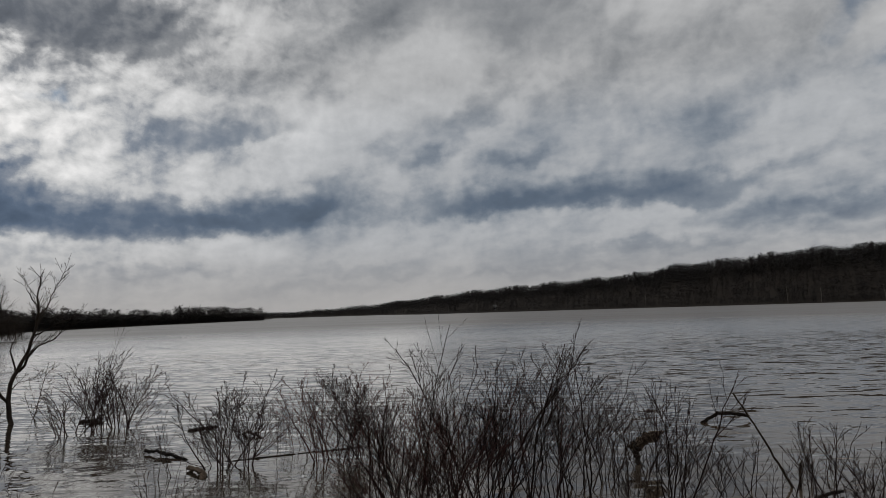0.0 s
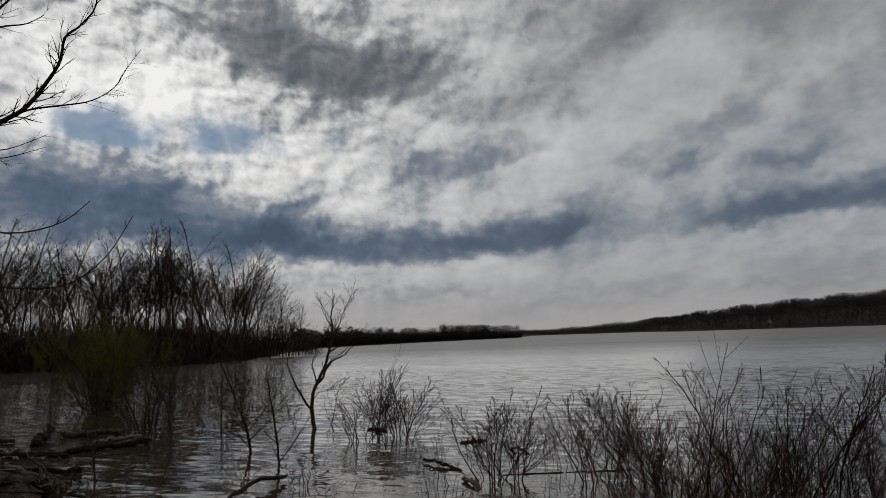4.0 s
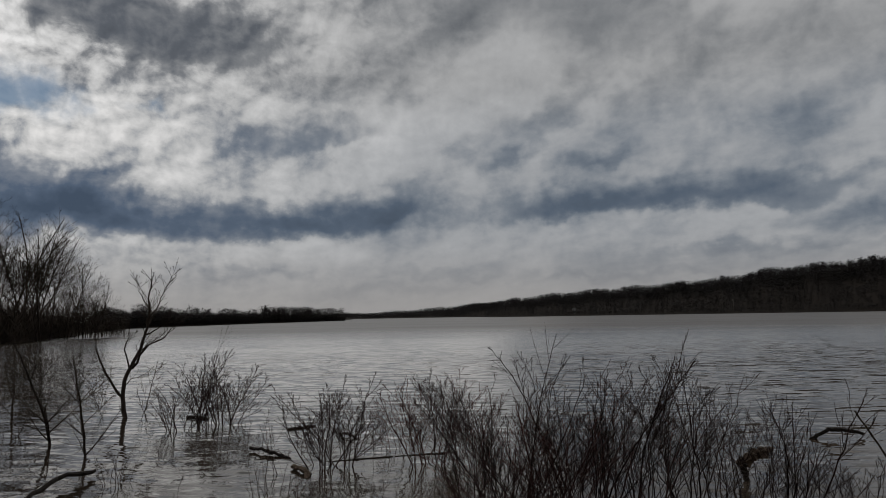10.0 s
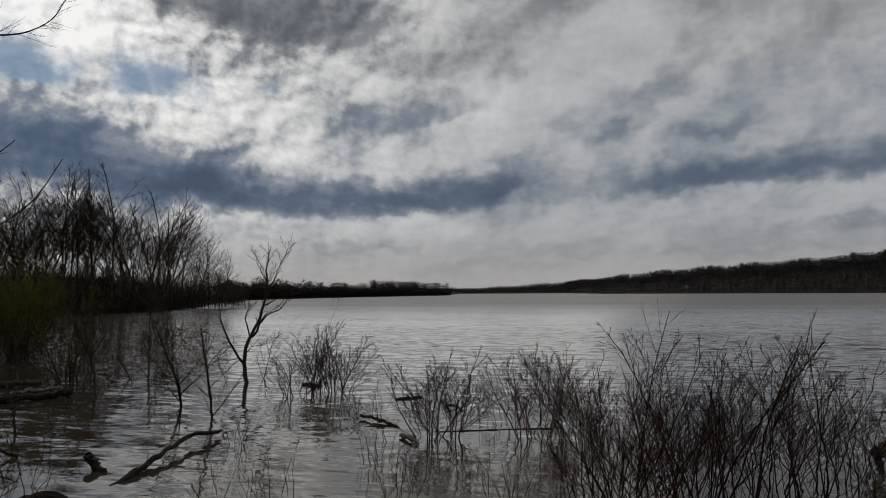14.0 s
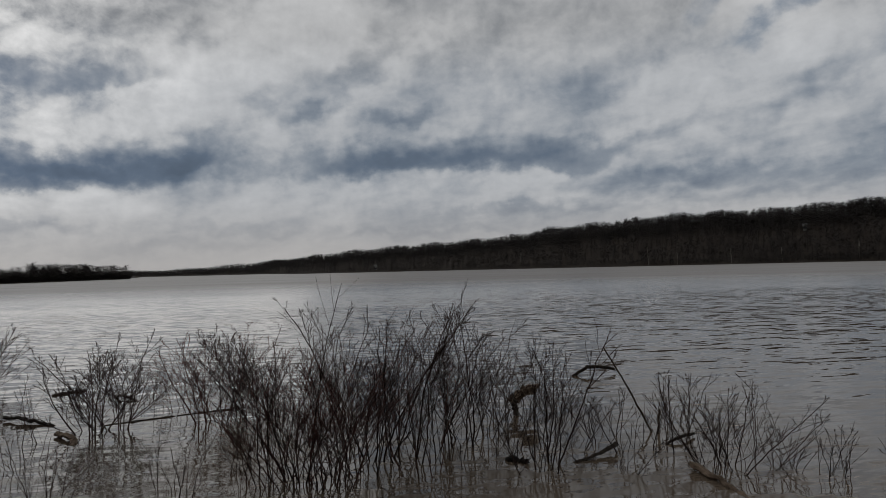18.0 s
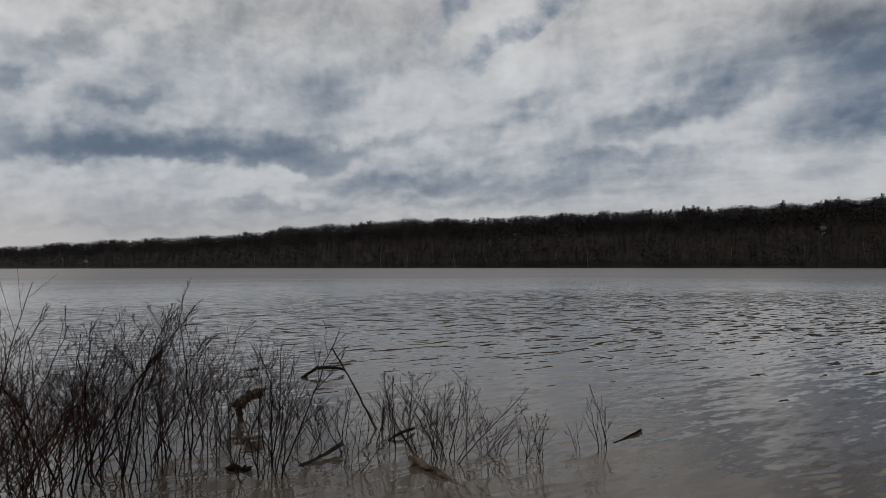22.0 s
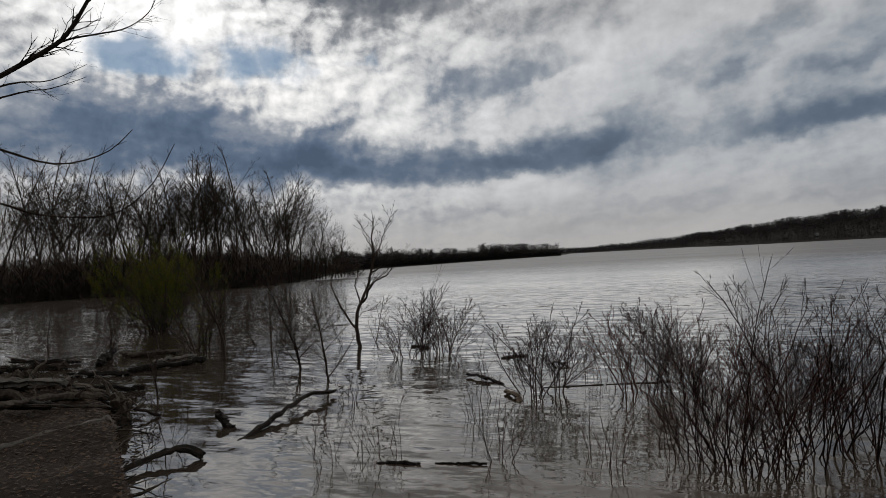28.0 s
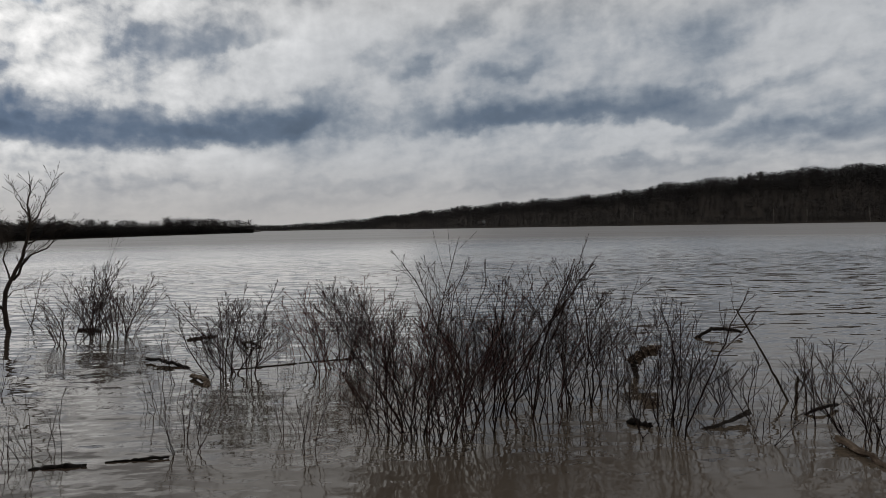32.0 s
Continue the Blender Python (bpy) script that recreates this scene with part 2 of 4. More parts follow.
def bark(name, dark, light, scale=30.0, stretch=0.15, rough=0.85, bump=0.35):
    mat, n, out = material(name)
    where = n.add("ShaderNodeTexCoord").outputs["Object"]
    grain = n.noise(n.mapped(where, scale=(1, 1, stretch)), scale, 6.0, 0.65, 0.3)
    stain = n.noise(where, scale * 0.12, 3.0, 0.5)
    tone = n.math("ADD", n.math("MULTIPLY", grain, 0.7), n.math("MULTIPLY", stain, 0.5))
    each = n.math("MULTIPLY", n.math("SUBTRACT", n.add("ShaderNodeObjectInfo").outputs["Random"], 0.5), 0.25)
    n.plug(out.inputs["Base Color"], n.mix(n.ramp(n.math("ADD", tone, each), 0.35, 0.85), dark, light))
    out.inputs["Roughness"].default_value = rough
    out.inputs["Specular IOR Level"].default_value = 0.12
    lump = n.add("ShaderNodeBump")
    lump.inputs["Strength"].default_value = bump
    lump.inputs["Distance"].default_value = 0.01
    n.plug(lump.inputs["Height"], grain)
    n.plug(out.inputs["Normal"], lump.outputs[0])
    return mat


TWIG = bark("shrub bark", (0.014, 0.0085, 0.0075), (0.042, 0.025, 0.021), 60)
RED_TWIG = bark("red shrub bark", (0.026, 0.0105, 0.0090), (0.076, 0.033, 0.027), 60)
TRUNK = bark("tree bark", (0.024, 0.018, 0.0145), (0.075, 0.057, 0.045), 9)
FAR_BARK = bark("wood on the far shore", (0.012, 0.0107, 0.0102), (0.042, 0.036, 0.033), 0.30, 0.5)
PALE_BARK = bark("pale bark", (0.10, 0.09, 0.08), (0.22, 0.20, 0.18), 2.0)
DRIFT = bark("weathered driftwood", (0.016, 0.012, 0.009), (0.115, 0.092, 0.070), 22, 0.8, 0.8, 0.6)
WET = bark("wet dark wood", (0.008, 0.0062, 0.005), (0.034, 0.026, 0.020), 22, 0.8, 0.7, 0.8)
PEELED = bark("peeling brown wood", (0.055, 0.038, 0.027), (0.25, 0.19, 0.14), 30, 0.4, 0.8, 0.5)
BLEACHED = bark("bleached wood", (0.022, 0.018, 0.014), (0.20, 0.18, 0.155), 30, 0.2, 0.8, 0.5)


def foliage(name, dark, light, thin=0.0):
    mat, n, out = material(name)
    each = n.add("ShaderNodeNewGeometry").outputs["Random Per Island"]
    tone = n.mix(each, dark, light)
    n.plug(out.inputs["Base Color"], tone)
    out.inputs["Roughness"].default_value = 0.7
    out.inputs["Specular IOR Level"].default_value = 0.15
    if thin:
        glow, both_sides = n.add("ShaderNodeBsdfTranslucent"), n.add("ShaderNodeMixShader")
        n.plug(glow.inputs["Color"], tone)
        n.plug(both_sides.inputs[0], thin)
        n.plug(both_sides.inputs[1], out.outputs[0])
        n.plug(both_sides.inputs[2], glow.outputs[0])
        n.plug(mat.node_tree.nodes["Material Output"].inputs[0], both_sides.outputs[0])
    return mat


WILLOW = foliage("young willow leaves", (0.055, 0.058, 0.010), (0.135, 0.130, 0.020), 0.5)
NEEDLES = foliage("pine needles", (0.016, 0.028, 0.014), (0.035, 0.055, 0.022))
LITTER = foliage("fallen leaves", (0.016, 0.009, 0.005), (0.085, 0.047, 0.023))


def soil():
    mat, n, out = material("leaf-strewn soil")
    where = n.add("ShaderNodeTexCoord").outputs["Object"]
    fine = n.noise(where, 18.0, 8.0, 0.65)
    broad = n.noise(where, 0.35, 4.0, 0.55)
    tone = n.math("ADD", n.math("MULTIPLY", fine, 0.7), n.math("MULTIPLY", broad, 0.5))
    n.plug(out.inputs["Base Color"], n.mix(n.ramp(tone, 0.35, 0.85), (0.013, 0.010, 0.008), (0.040, 0.030, 0.022)))
    out.inputs["Roughness"].default_value = 0.95
    out.inputs["Specular IOR Level"].default_value = 0.1
    lump = n.add("ShaderNodeBump")
    lump.inputs["Strength"].default_value = 0.8
    lump.inputs["Distance"].default_value = 0.03
    n.plug(lump.inputs["Height"], fine)
    n.plug(out.inputs["Normal"], lump.outputs[0])
    return mat


def lake():
    mat, n, out = material("muddy lake water")
    where = n.add("ShaderNodeTexCoord").outputs["Object"]
    reach = n.vec("LENGTH", where)
    base_mix = n.noise(where, 0.25, 3.0, 0.5)
    # the base colour is lighter on the open right side than by the grove
    side = n.add("ShaderNodeSeparateXYZ")
    n.plug(side.inputs[0], where)
    base_mix = n.math("ADD", n.math("MULTIPLY", base_mix, 0.5), n.ramp(side.outputs[0], -7.0, 6.0, -0.15, 0.75), True)
    n.plug(out.inputs["Base Color"], n.mix(base_mix, (0.036, 0.028, 0.021), (0.108, 0.084, 0.062)))
    # wavelets too small to tell apart far out leave the surface duller there
    n.plug(out.inputs["Roughness"], n.ramp(reach, 14.0, 130.0, 0.035, 0.33))
    out.inputs["IOR"].default_value = 1.33

    def waves(turn, long, short, amount, detail=2.0, distort=0.15):
        """Slopes of a train of wavelets; long and short are the sizes along and across the crests."""
        at = n.mapped(where, (0, 0, 0), (0, 0, radians(turn)), (long, short, 1), "TEXTURE")
        field = n.noise(at, 1.0, detail, 0.45, distort, True)
        return n.vec("MULTIPLY", n.vec("SUBTRACT", field, (0.5, 0.5, 0.5)), (amount * 0.4, amount, 0.0))

    def total_of(*fields):
        field = fields[0]
        for other in fields[1:]:
            field = n.vec("ADD", field, other)
        return field

    def scaled(field, by):
        node = n.add("ShaderNodeVectorMath", operation="SCALE")
        n.plug(node.inputs[0], field)
        n.plug(node.inputs["Scale"], by)
        return node.outputs[0]

    ripple = total_of(waves(-4, 0.85, 0.20, 0.29), waves(12, 0.60, 0.14, 0.18), waves(-12, 1.3, 0.40, 0.10))
    fine = waves(4, 0.20, 0.085, 0.16)
    # cat's paws roughen stretches of the open lake, the shallows lie sheltered
    gusts = n.ramp(n.noise(n.mapped(where, (0, 0, 0), (0, 0, radians(-8)), (60, 18, 1), "TEXTURE"), 1.0, 3.0, 0.55), 0.34, 0.68, 0.62, 1.22)
    calm = n.math("MULTIPLY", n.ramp(reach, 5.0, 16.0, 0.9, 1.0), n.ramp(reach, 14.0, 70.0, 1.0, 0.5))
    slope = total_of(scaled(ripple, n.math("MULTIPLY", gusts, calm)), scaled(fine, n.ramp(reach, 6.0, 30.0, 1.0, 0.2)))
    # farther out only the faces that lean towards the near shore are seen
    shoreward = n.vec("NORMALIZE", n.vec("MULTIPLY", where, (-1.0, -1.0, 0.0)))
    slope = total_of(slope, scaled(shoreward, n.math("MULTIPLY", n.ramp(reach, 6.0, 110.0, 0.005, 0.075), gusts)))
    n.plug(out.inputs["Normal"], n.vec("NORMALIZE", n.vec("ADD", slope, (0.0, 0.0, 1.0))))
    return mat


SOIL, LAKE = soil(), lake()


def plain(name, colour, rough=0.7):
    mat, n, out = material(name)
    where = n.add("ShaderNodeTexCoord").outputs["Object"]
    worn = n.noise(where, 1.5, 5.0, 0.6)
    n.plug(out.inputs["Base Color"], n.mix(worn, tuple(c * 0.75 for c in colour), colour))
    out.inputs["Roughness"].default_value = rough
    return mat


# ---- mesh helpers ----
class Shape:
    """Collects tubes and blades into one mesh."""

    def __init__(self):
        self.v, self.f = [], []

    def tube(self, points, radii, sides=4, rng=None, rough=0.0):
        base = len(self.v)
        side = Vector((0.31, 0.87, 0.39))
        for k, p in enumerate(points):
            ahead = (points[min(k + 1, len(points) - 1)] - points[max(k - 1, 0)]).normalized()
            a = ahead.cross(side)
            if a.length < 0.05:
                a = ahead.cross(Vector((1, 0, 0.2)))
            a.normalize()
            b = ahead.cross(a)
            for s in range(sides):
                turn = 2 * math.pi * s / sides
                r = radii[k] * (1 + (rng.uniform(-rough, rough) if rough else 0))
                self.v.append(p + (a * math.cos(turn) + b * math.sin(turn)) * r)
        for k in range(len(points) - 1):
            for s in range(sides):
                i, j = base + k * sides + s, base + k * sides + (s + 1) % sides
                self.f.append((i, j, j + sides, i + sides))
        self.f.append(tuple(base + s for s in range(sides))[::-1])
        self.f.append(tuple(base + (len(points) - 1) * sides + s for s in range(sides)))

    def blade(self, p, along, across):
        i = len(self.v)
        self.v += [p, p + along * 0.5 + across, p + along, p + along * 0.5 - across]
        self.f.append((i, i + 1, i + 2, i + 3))

    def mesh(self, name, mat, smooth=True):
        data = bpy.data.meshes.new(name)
        data.from_pydata([tuple(v) for v in self.v], [], self.f)
        data.materials.append(mat)
        data.shade_smooth() if smooth else data.shade_flat()
        return data


def thing(name, at, label, category, group="", kind=""):
    ob = new(name)
    ob.empty_display_size = 0.2
    ob.location = at
    return tagged(ob, label, category, group, kind)


def part(name, data, parent, label=""):
    ob = new(name, data)
    ob.parent = parent
    return tagged(ob, label) if label else ob


def wander(rng, start, way, length, steps, wobble, rise):
    """A crooked line that tends upward."""
    points, way = [start.copy()], way.normalized()
    for _ in range(steps):
        way = (way + Vector((rng.gauss(0, wobble), rng.gauss(0, wobble), rng.gauss(0, wobble) + rise))).normalized()
        points.append(points[-1] + way * length / steps)
    return points


def along(points, u):
    k = min(int(u * (len(points) - 1)), len(points) - 2)
    w = u * (len(points) - 1) - k
    return points[k].lerp(points[k + 1], w), (points[k + 1] - points[k]).normalized()


def twigs(shape, rng, points, length, radius, count, depth, spread=0.75, rise=0.12, sides=3, lo=0.25):
    """Side shoots along a stem, and their own shoots."""
    for _ in range(count):
        u = rng.uniform(lo, 0.97)
        p, way = along(points, u)
        turn = Vector((rng.gauss(0, 1), rng.gauss(0, 1), rng.gauss(0, 0.5)))
        turn = (turn - way * turn.dot(way)).normalized()
        far = length * rng.uniform(0.45, 1.0) * (1.15 - 0.6 * u)
        r = radius * (1.15 - 0.75 * u)
        line = wander(rng, p, way + turn * spread * rng.uniform(0.6, 1.4), far, 4, 0.16, rise)
        shape.tube(line, [r, r * 0.85, r * 0.68, r * 0.5, r * 0.3], sides)
        if depth > 1:
            twigs(shape, rng, line, far * 0.55, r * 0.7, rng.randint(2, 4), depth - 1, spread, rise, sides, 0.2)


def eased(points, steps):
    """A smooth line through the given points."""
    out, n = [], len(points) - 1
    for k in range(steps + 1):
        u = k / steps * n
        i = min(int(u), n - 1)
        w = u - i
        a, b, c, e = points[max(i - 1, 0)], points[i], points[i + 1], points[min(i + 2, n)]
        out.append(0.5 * (2 * b + (c - a) * w + (2 * a - 5 * b + 4 * c - e) * w * w + (3 * b - a - 3 * c + e) * w ** 3))
    return out


def sprout(shape, rng, p, way, length, r, level, gap=0.085, fork=0.62, lift=0.05, start=0.25, per_node=0.8, deepest=3, kink=0.11, limbs=None, thin=0.0011):
    """A kinked shoot whose nodes send out side shoots that sweep upward. With limbs, each shoot of the first order is a shape of its own."""
    nodes = max(3, min(16, round(length / (gap * (1.0, 0.85, 0.75, 0.7, 0.7)[level]))))
    line, way, turn, sides = [p.copy()], way.normalized(), rng.uniform(0, 6.28), []
    sweep = Vector((rng.gauss(0, kink * 0.2), rng.gauss(0, kink * 0.2), 0))
    for i in range(nodes):
        turn += 2.5 + rng.gauss(0, 0.6)
        bent = Vector((math.cos(turn), math.sin(turn), rng.uniform(-0.1, 0.3)))
        way = (way + bent * kink * rng.uniform(0.3, 1.5) + sweep + Vector((0, 0, lift * 3.0 * (1.0 - way.z)))).normalized()
        line.append(line[-1] + way * length / nodes * rng.uniform(0.75, 1.25))
        u = (i + 1) / nodes
        if level < deepest and start <= u < 0.99:
            for k in range(int(per_node) + (rng.random() < per_node % 1)):
                around = turn + math.pi + 2.2 * k + rng.gauss(0, 0.4)
                sides.append((i + 1, u, way.copy(), Vector((math.cos(around), math.sin(around), 0.0))))
    end = max(r * 0.25, thin)
    radii = [r + (end - r) * (i / nodes) ** 0.8 for i in range(nodes + 1)]
    shape.tube(line, radii, (6, 4, 3, 3, 3)[level])
    for i, u, ahead, out in sides:
        side = out - ahead * out.dot(ahead)
        if side.length < 0.05:
            continue
        target = shape
        if limbs is not None and level == 0:
            target = Shape()
            limbs.append(target)
        sprout(target, rng, line[i], ahead + side.normalized() * fork * rng.uniform(0.65, 1.35), length * (0.10 + (1.02 - u) * rng.uniform(0.25, 0.70)),
               max(radii[i] * rng.uniform(0.5, 0.72), thin), level + 1, gap, fork, lift, 0.2, per_node, deepest, kink, None, thin)
    return line


# ---- ground and water ----
EYE = Vector((0.0, 0.8, 0.0))


def spot(az, r, z=0.0):
    a = radians(az)
    return Vector((EYE.x - math.sin(a) * r, EYE.y + math.cos(a) * r, z))


NEAR_AZ = [-180, -130, -112, -95, -80, -60, 40, 46, 49.4, 50.4, 50.9, 52.2, 55, 60, 70, 90, 112, 130, 180]
NEAR_R = [500, 500, 30, 8, 5.0, 3.6, 3.4, 3.6, 5.4, 7.6, 10.5, 12, 12.8, 13.8, 18, 32, 75, 500, 500]
FAR_AZ = [-180, -130, -100, -75, -60, -45, -25, -10, 2, 5, 10, 14.1, 14.7, 20, 25, 31.5, 33, 35, 38, 42, 50, 57, 80, 110, 180]
FAR_R = [300, 300, 380, 400, 410, 440, 500, 600, 700, 1100, 1200, 1250, 520, 400, 310, 225, 165, 112, 88, 80, 79, 77, 80, 90, 100]
RIDGE_AZ = [-180, -100, -72, -66, -58, -49, -42, -36, -28.8, -24, -18.7, -16.8, -11, -7.8, -3.1, 0.5, 4.2, 7.7, 11, 15, 18, 30, 60, 180]
RIDGE_EL = [4, 4.4, 4.6, 4.8, 4.5, 4.4, 4.25, 3.95, 3.9, 3.55, 3.15, 2.75, 2.3, 2.1, 1.8, 1.4, 1.0, 0.75, 0.5, 0.35, 0.2, 0.2, 0.6, 2]
WOODS_H = 10.8


def near_edge(az):
    return np.interp(az, NEAR_AZ, NEAR_R)


def far_edge(az):
    return np.interp(az, FAR_AZ, FAR_R)


def smooth(u):
    u = np.clip(u, 0, 1)
    return u * u * (3 - 2 * u)


def ground_height(az, r):
    """Height of the land at an azimuth and a distance from where the camera stands (arrays)."""
    near, far = near_edge(az), far_edge(az)
    px, py = -np.sin(np.radians(az)) * r, np.cos(np.radians(az)) * r
    lumps = 0.05 * np.sin(px * 1.7 + py * 0.6) + 0.04 * np.sin(py * 2.9 - px * 1.1) + 0.02 * np.sin(px * 6.1 + py * 4.7)
    bank = -0.7 + 0.7 * smooth((near + 1.6 - r) / 1.6) + 0.42 * smooth((near - r) / 2.6) + lumps * smooth((near - r) / 1.5)
    depth = 230 + 0.25 * far
    crest = np.tan(np.radians(np.interp(az, RIDGE_AZ, RIDGE_EL))) * (far + depth) + 1.9 - WOODS_H
    crest = np.where(az > 4, np.maximum(crest, 0.8), crest)
    hill = -0.7 + 1.3 * smooth((r - far + 3) / 6) + np.maximum(crest, 0) * smooth((r - far) / depth) ** 0.8
    hill = hill + 1.2 * np.sin(az * 1.9) * smooth((r - far - 20) / 120) * (far > 350)
    # an unseen slope, added behind the bank to block sky light from there
    unseen_slope = smooth((np.abs(az + 5) - 100) / 30) * 46 * smooth((r - 9) / 80)
    return np.maximum(bank, hill) + unseen_slope


def polar(azs, radii, height, name, mat, flat=False):
    a, r = np.meshgrid(azs, radii)
    z = height(a, r)
    x, y = EYE.x - np.sin(np.radians(a)) * r, EYE.y + np.cos(np.radians(a)) * r
    verts = np.stack([x, y, z], -1).reshape(-1, 3)
    n = len(azs)
    rows, cols = np.meshgrid(np.arange(len(radii) - 1), np.arange(n), indexing="ij")
    nxt = (cols + 1) % n
    faces = np.stack([rows * n + cols, (rows + 1) * n + cols, (rows + 1) * n + nxt, rows * n + nxt], -1).reshape(-1, 4)[:, ::-1]
    middle = len(verts)
    verts = np.concatenate([verts, [[EYE.x, EYE.y, z[0].mean()]]])
    caps = [(middle, k, (k + 1) % n) for k in range(n)]
    data = bpy.data.meshes.new(name)
    data.from_pydata(verts.tolist(), [], faces.tolist() + caps)
    data.materials.append(mat)
    data.shade_smooth()
    return new(name, data)


radii = np.concatenate([np.geomspace(0.4, 24, 60), np.geomspace(25.5, 4200, 110)])
ground = polar(np.arange(-180, 180, 0.5), radii, ground_height, "ground", SOIL)
tagged(ground, "brown leaf-strewn soil of the lake shore and hills", "ground", kind="structure")
water = polar(np.arange(-180, 180, 2.0), np.geomspace(0.5, 4200, 60), lambda a, r: 0 * a, "water", LAKE)
tagged(water, "rippled grey-brown lake water under clouds", "lake", kind="structure")


def land(az, r):
    return float(ground_height(np.array([az], float), np.array([r], float))[0])


# ---- far woods ----
def bare_tree(shape, rng, p, h, wide, blades, r=0.16):
    """A leafless tree far off: a trunk and a domed crown of thin boughs."""
    top = p + Vector((rng.gauss(0, 0.04) * h, rng.gauss(0, 0.04) * h, h * 0.9))
    shape.tube([p - Vector((0, 0, 0.5)), p.lerp(top, 0.5), top], [r, r * 0.7, r * 0.2], 3)
    for _ in range(blades):
        u = 0.06 + 0.82 * rng.random() ** 0.7
        q = p.lerp(top, u)
        turn = rng.uniform(0, 2 * math.pi)
        out = wide * rng.uniform(0.5, 1.0) * math.sqrt(max(0.06, 1 - (1.55 * u - 0.75) ** 2))
        way = Vector((math.cos(turn) * out, math.sin(turn) * out, h * rng.uniform(0.02, 0.14)))
        shape.blade(q, way, Vector((-math.sin(turn), math.cos(turn), rng.uniform(-0.5, 0.5))) * rng.uniform(0.05, 0.17) * wide / 2.6)


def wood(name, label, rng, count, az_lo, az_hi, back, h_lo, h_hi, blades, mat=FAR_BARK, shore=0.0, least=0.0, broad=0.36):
    shape = Shape()
    for _ in range(count):
        az = rng.uniform(az_lo, az_hi)
        far = max(float(far_edge(az)), least)
        r = far + 4 + shore + (back(far) * rng.random() ** 0.9)
        h = rng.uniform(h_lo, h_hi)
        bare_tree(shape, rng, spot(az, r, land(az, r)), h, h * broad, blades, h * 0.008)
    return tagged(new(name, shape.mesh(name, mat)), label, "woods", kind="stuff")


rng = random.Random(4)
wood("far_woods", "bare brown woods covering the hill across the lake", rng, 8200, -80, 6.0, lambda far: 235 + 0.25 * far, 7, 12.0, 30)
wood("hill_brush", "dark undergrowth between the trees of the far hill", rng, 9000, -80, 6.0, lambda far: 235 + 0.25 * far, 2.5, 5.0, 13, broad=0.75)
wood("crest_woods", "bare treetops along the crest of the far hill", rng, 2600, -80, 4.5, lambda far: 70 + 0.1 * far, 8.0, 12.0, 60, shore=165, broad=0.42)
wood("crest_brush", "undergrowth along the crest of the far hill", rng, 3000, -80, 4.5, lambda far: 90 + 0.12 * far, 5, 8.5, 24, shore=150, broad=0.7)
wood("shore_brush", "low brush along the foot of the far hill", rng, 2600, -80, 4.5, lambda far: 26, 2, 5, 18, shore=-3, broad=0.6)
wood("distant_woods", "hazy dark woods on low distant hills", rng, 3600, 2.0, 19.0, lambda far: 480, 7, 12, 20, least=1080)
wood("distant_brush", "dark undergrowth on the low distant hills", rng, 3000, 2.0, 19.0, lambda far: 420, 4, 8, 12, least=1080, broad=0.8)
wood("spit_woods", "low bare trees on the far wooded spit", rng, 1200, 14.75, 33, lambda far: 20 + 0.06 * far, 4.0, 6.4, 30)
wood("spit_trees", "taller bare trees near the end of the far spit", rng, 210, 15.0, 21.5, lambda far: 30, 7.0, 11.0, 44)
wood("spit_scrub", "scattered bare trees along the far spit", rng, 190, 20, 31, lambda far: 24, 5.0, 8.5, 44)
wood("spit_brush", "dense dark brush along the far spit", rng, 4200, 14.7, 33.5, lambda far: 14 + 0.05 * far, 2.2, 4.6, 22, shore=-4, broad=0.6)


# ---- trees of the flooded grove ----
def grove_tree(rng, h, clear, fork, leaders, lift=0.05):
    """A tall bare tree: one or more straight leaders from a common foot, with ascending limbs and fine twigs."""
    tree = thing("bare_tree", (0, 0, 0), "tall leafless tree with grey bark standing in flood water", "tree", "trees of the grove")
    for k in range(leaders):
        shape, limbs = Shape(), []
        a = 2 * math.pi * k / leaders + rng.uniform(0, 1)
        out = Vector((math.cos(a), math.sin(a), 0)) * (0.0 if leaders == 1 else rng.uniform(0.10, 0.20))
        tall = h * (1.0 if k == 0 else rng.uniform(0.72, 0.95))
        sprout(shape, rng, out * 1.5 + Vector((0, 0, -0.8)), out + Vector((rng.gauss(0, 0.04), rng.gauss(0, 0.04), 1)), tall * 0.99, 0.0085 * tall * rng.uniform(0.85, 1.1), 0,
               tall / 16.0, fork, lift, clear, 1.55, 4, 0.075, limbs, 0.0060)
        part("trunk", shape.mesh("trunk", TRUNK), tree)
        for limb in limbs:
            part("limb", limb.mesh("limb", TRUNK), tree)
    return tree


rng = random.Random(11)
KINDS = [grove_tree(rng, 15.0, *form) for form in ((0.36, 0.75, 2, 0.035), (0.30, 0.80, 1, 0.035), (0.42, 0.70, 2, 0.035), (0.34, 0.85, 1, 0.03), (0.14, 1.05, 2, 0.0))]
used = set()


def stand(kind, az, r, h):
    m = Matrix.Translation(spot(az, r, land(az, r) if land(az, r) > -0.5 else -0.5)) @ Matrix.Rotation(rng.uniform(0, 6.28), 4, "Z") @ Matrix.Scale(h / 15.0, 4)
    if kind not in used:
        used.add(kind)
        KINDS[kind].matrix_basis = m
        return KINDS[kind]
    return copy_thing(KINDS[kind], m)


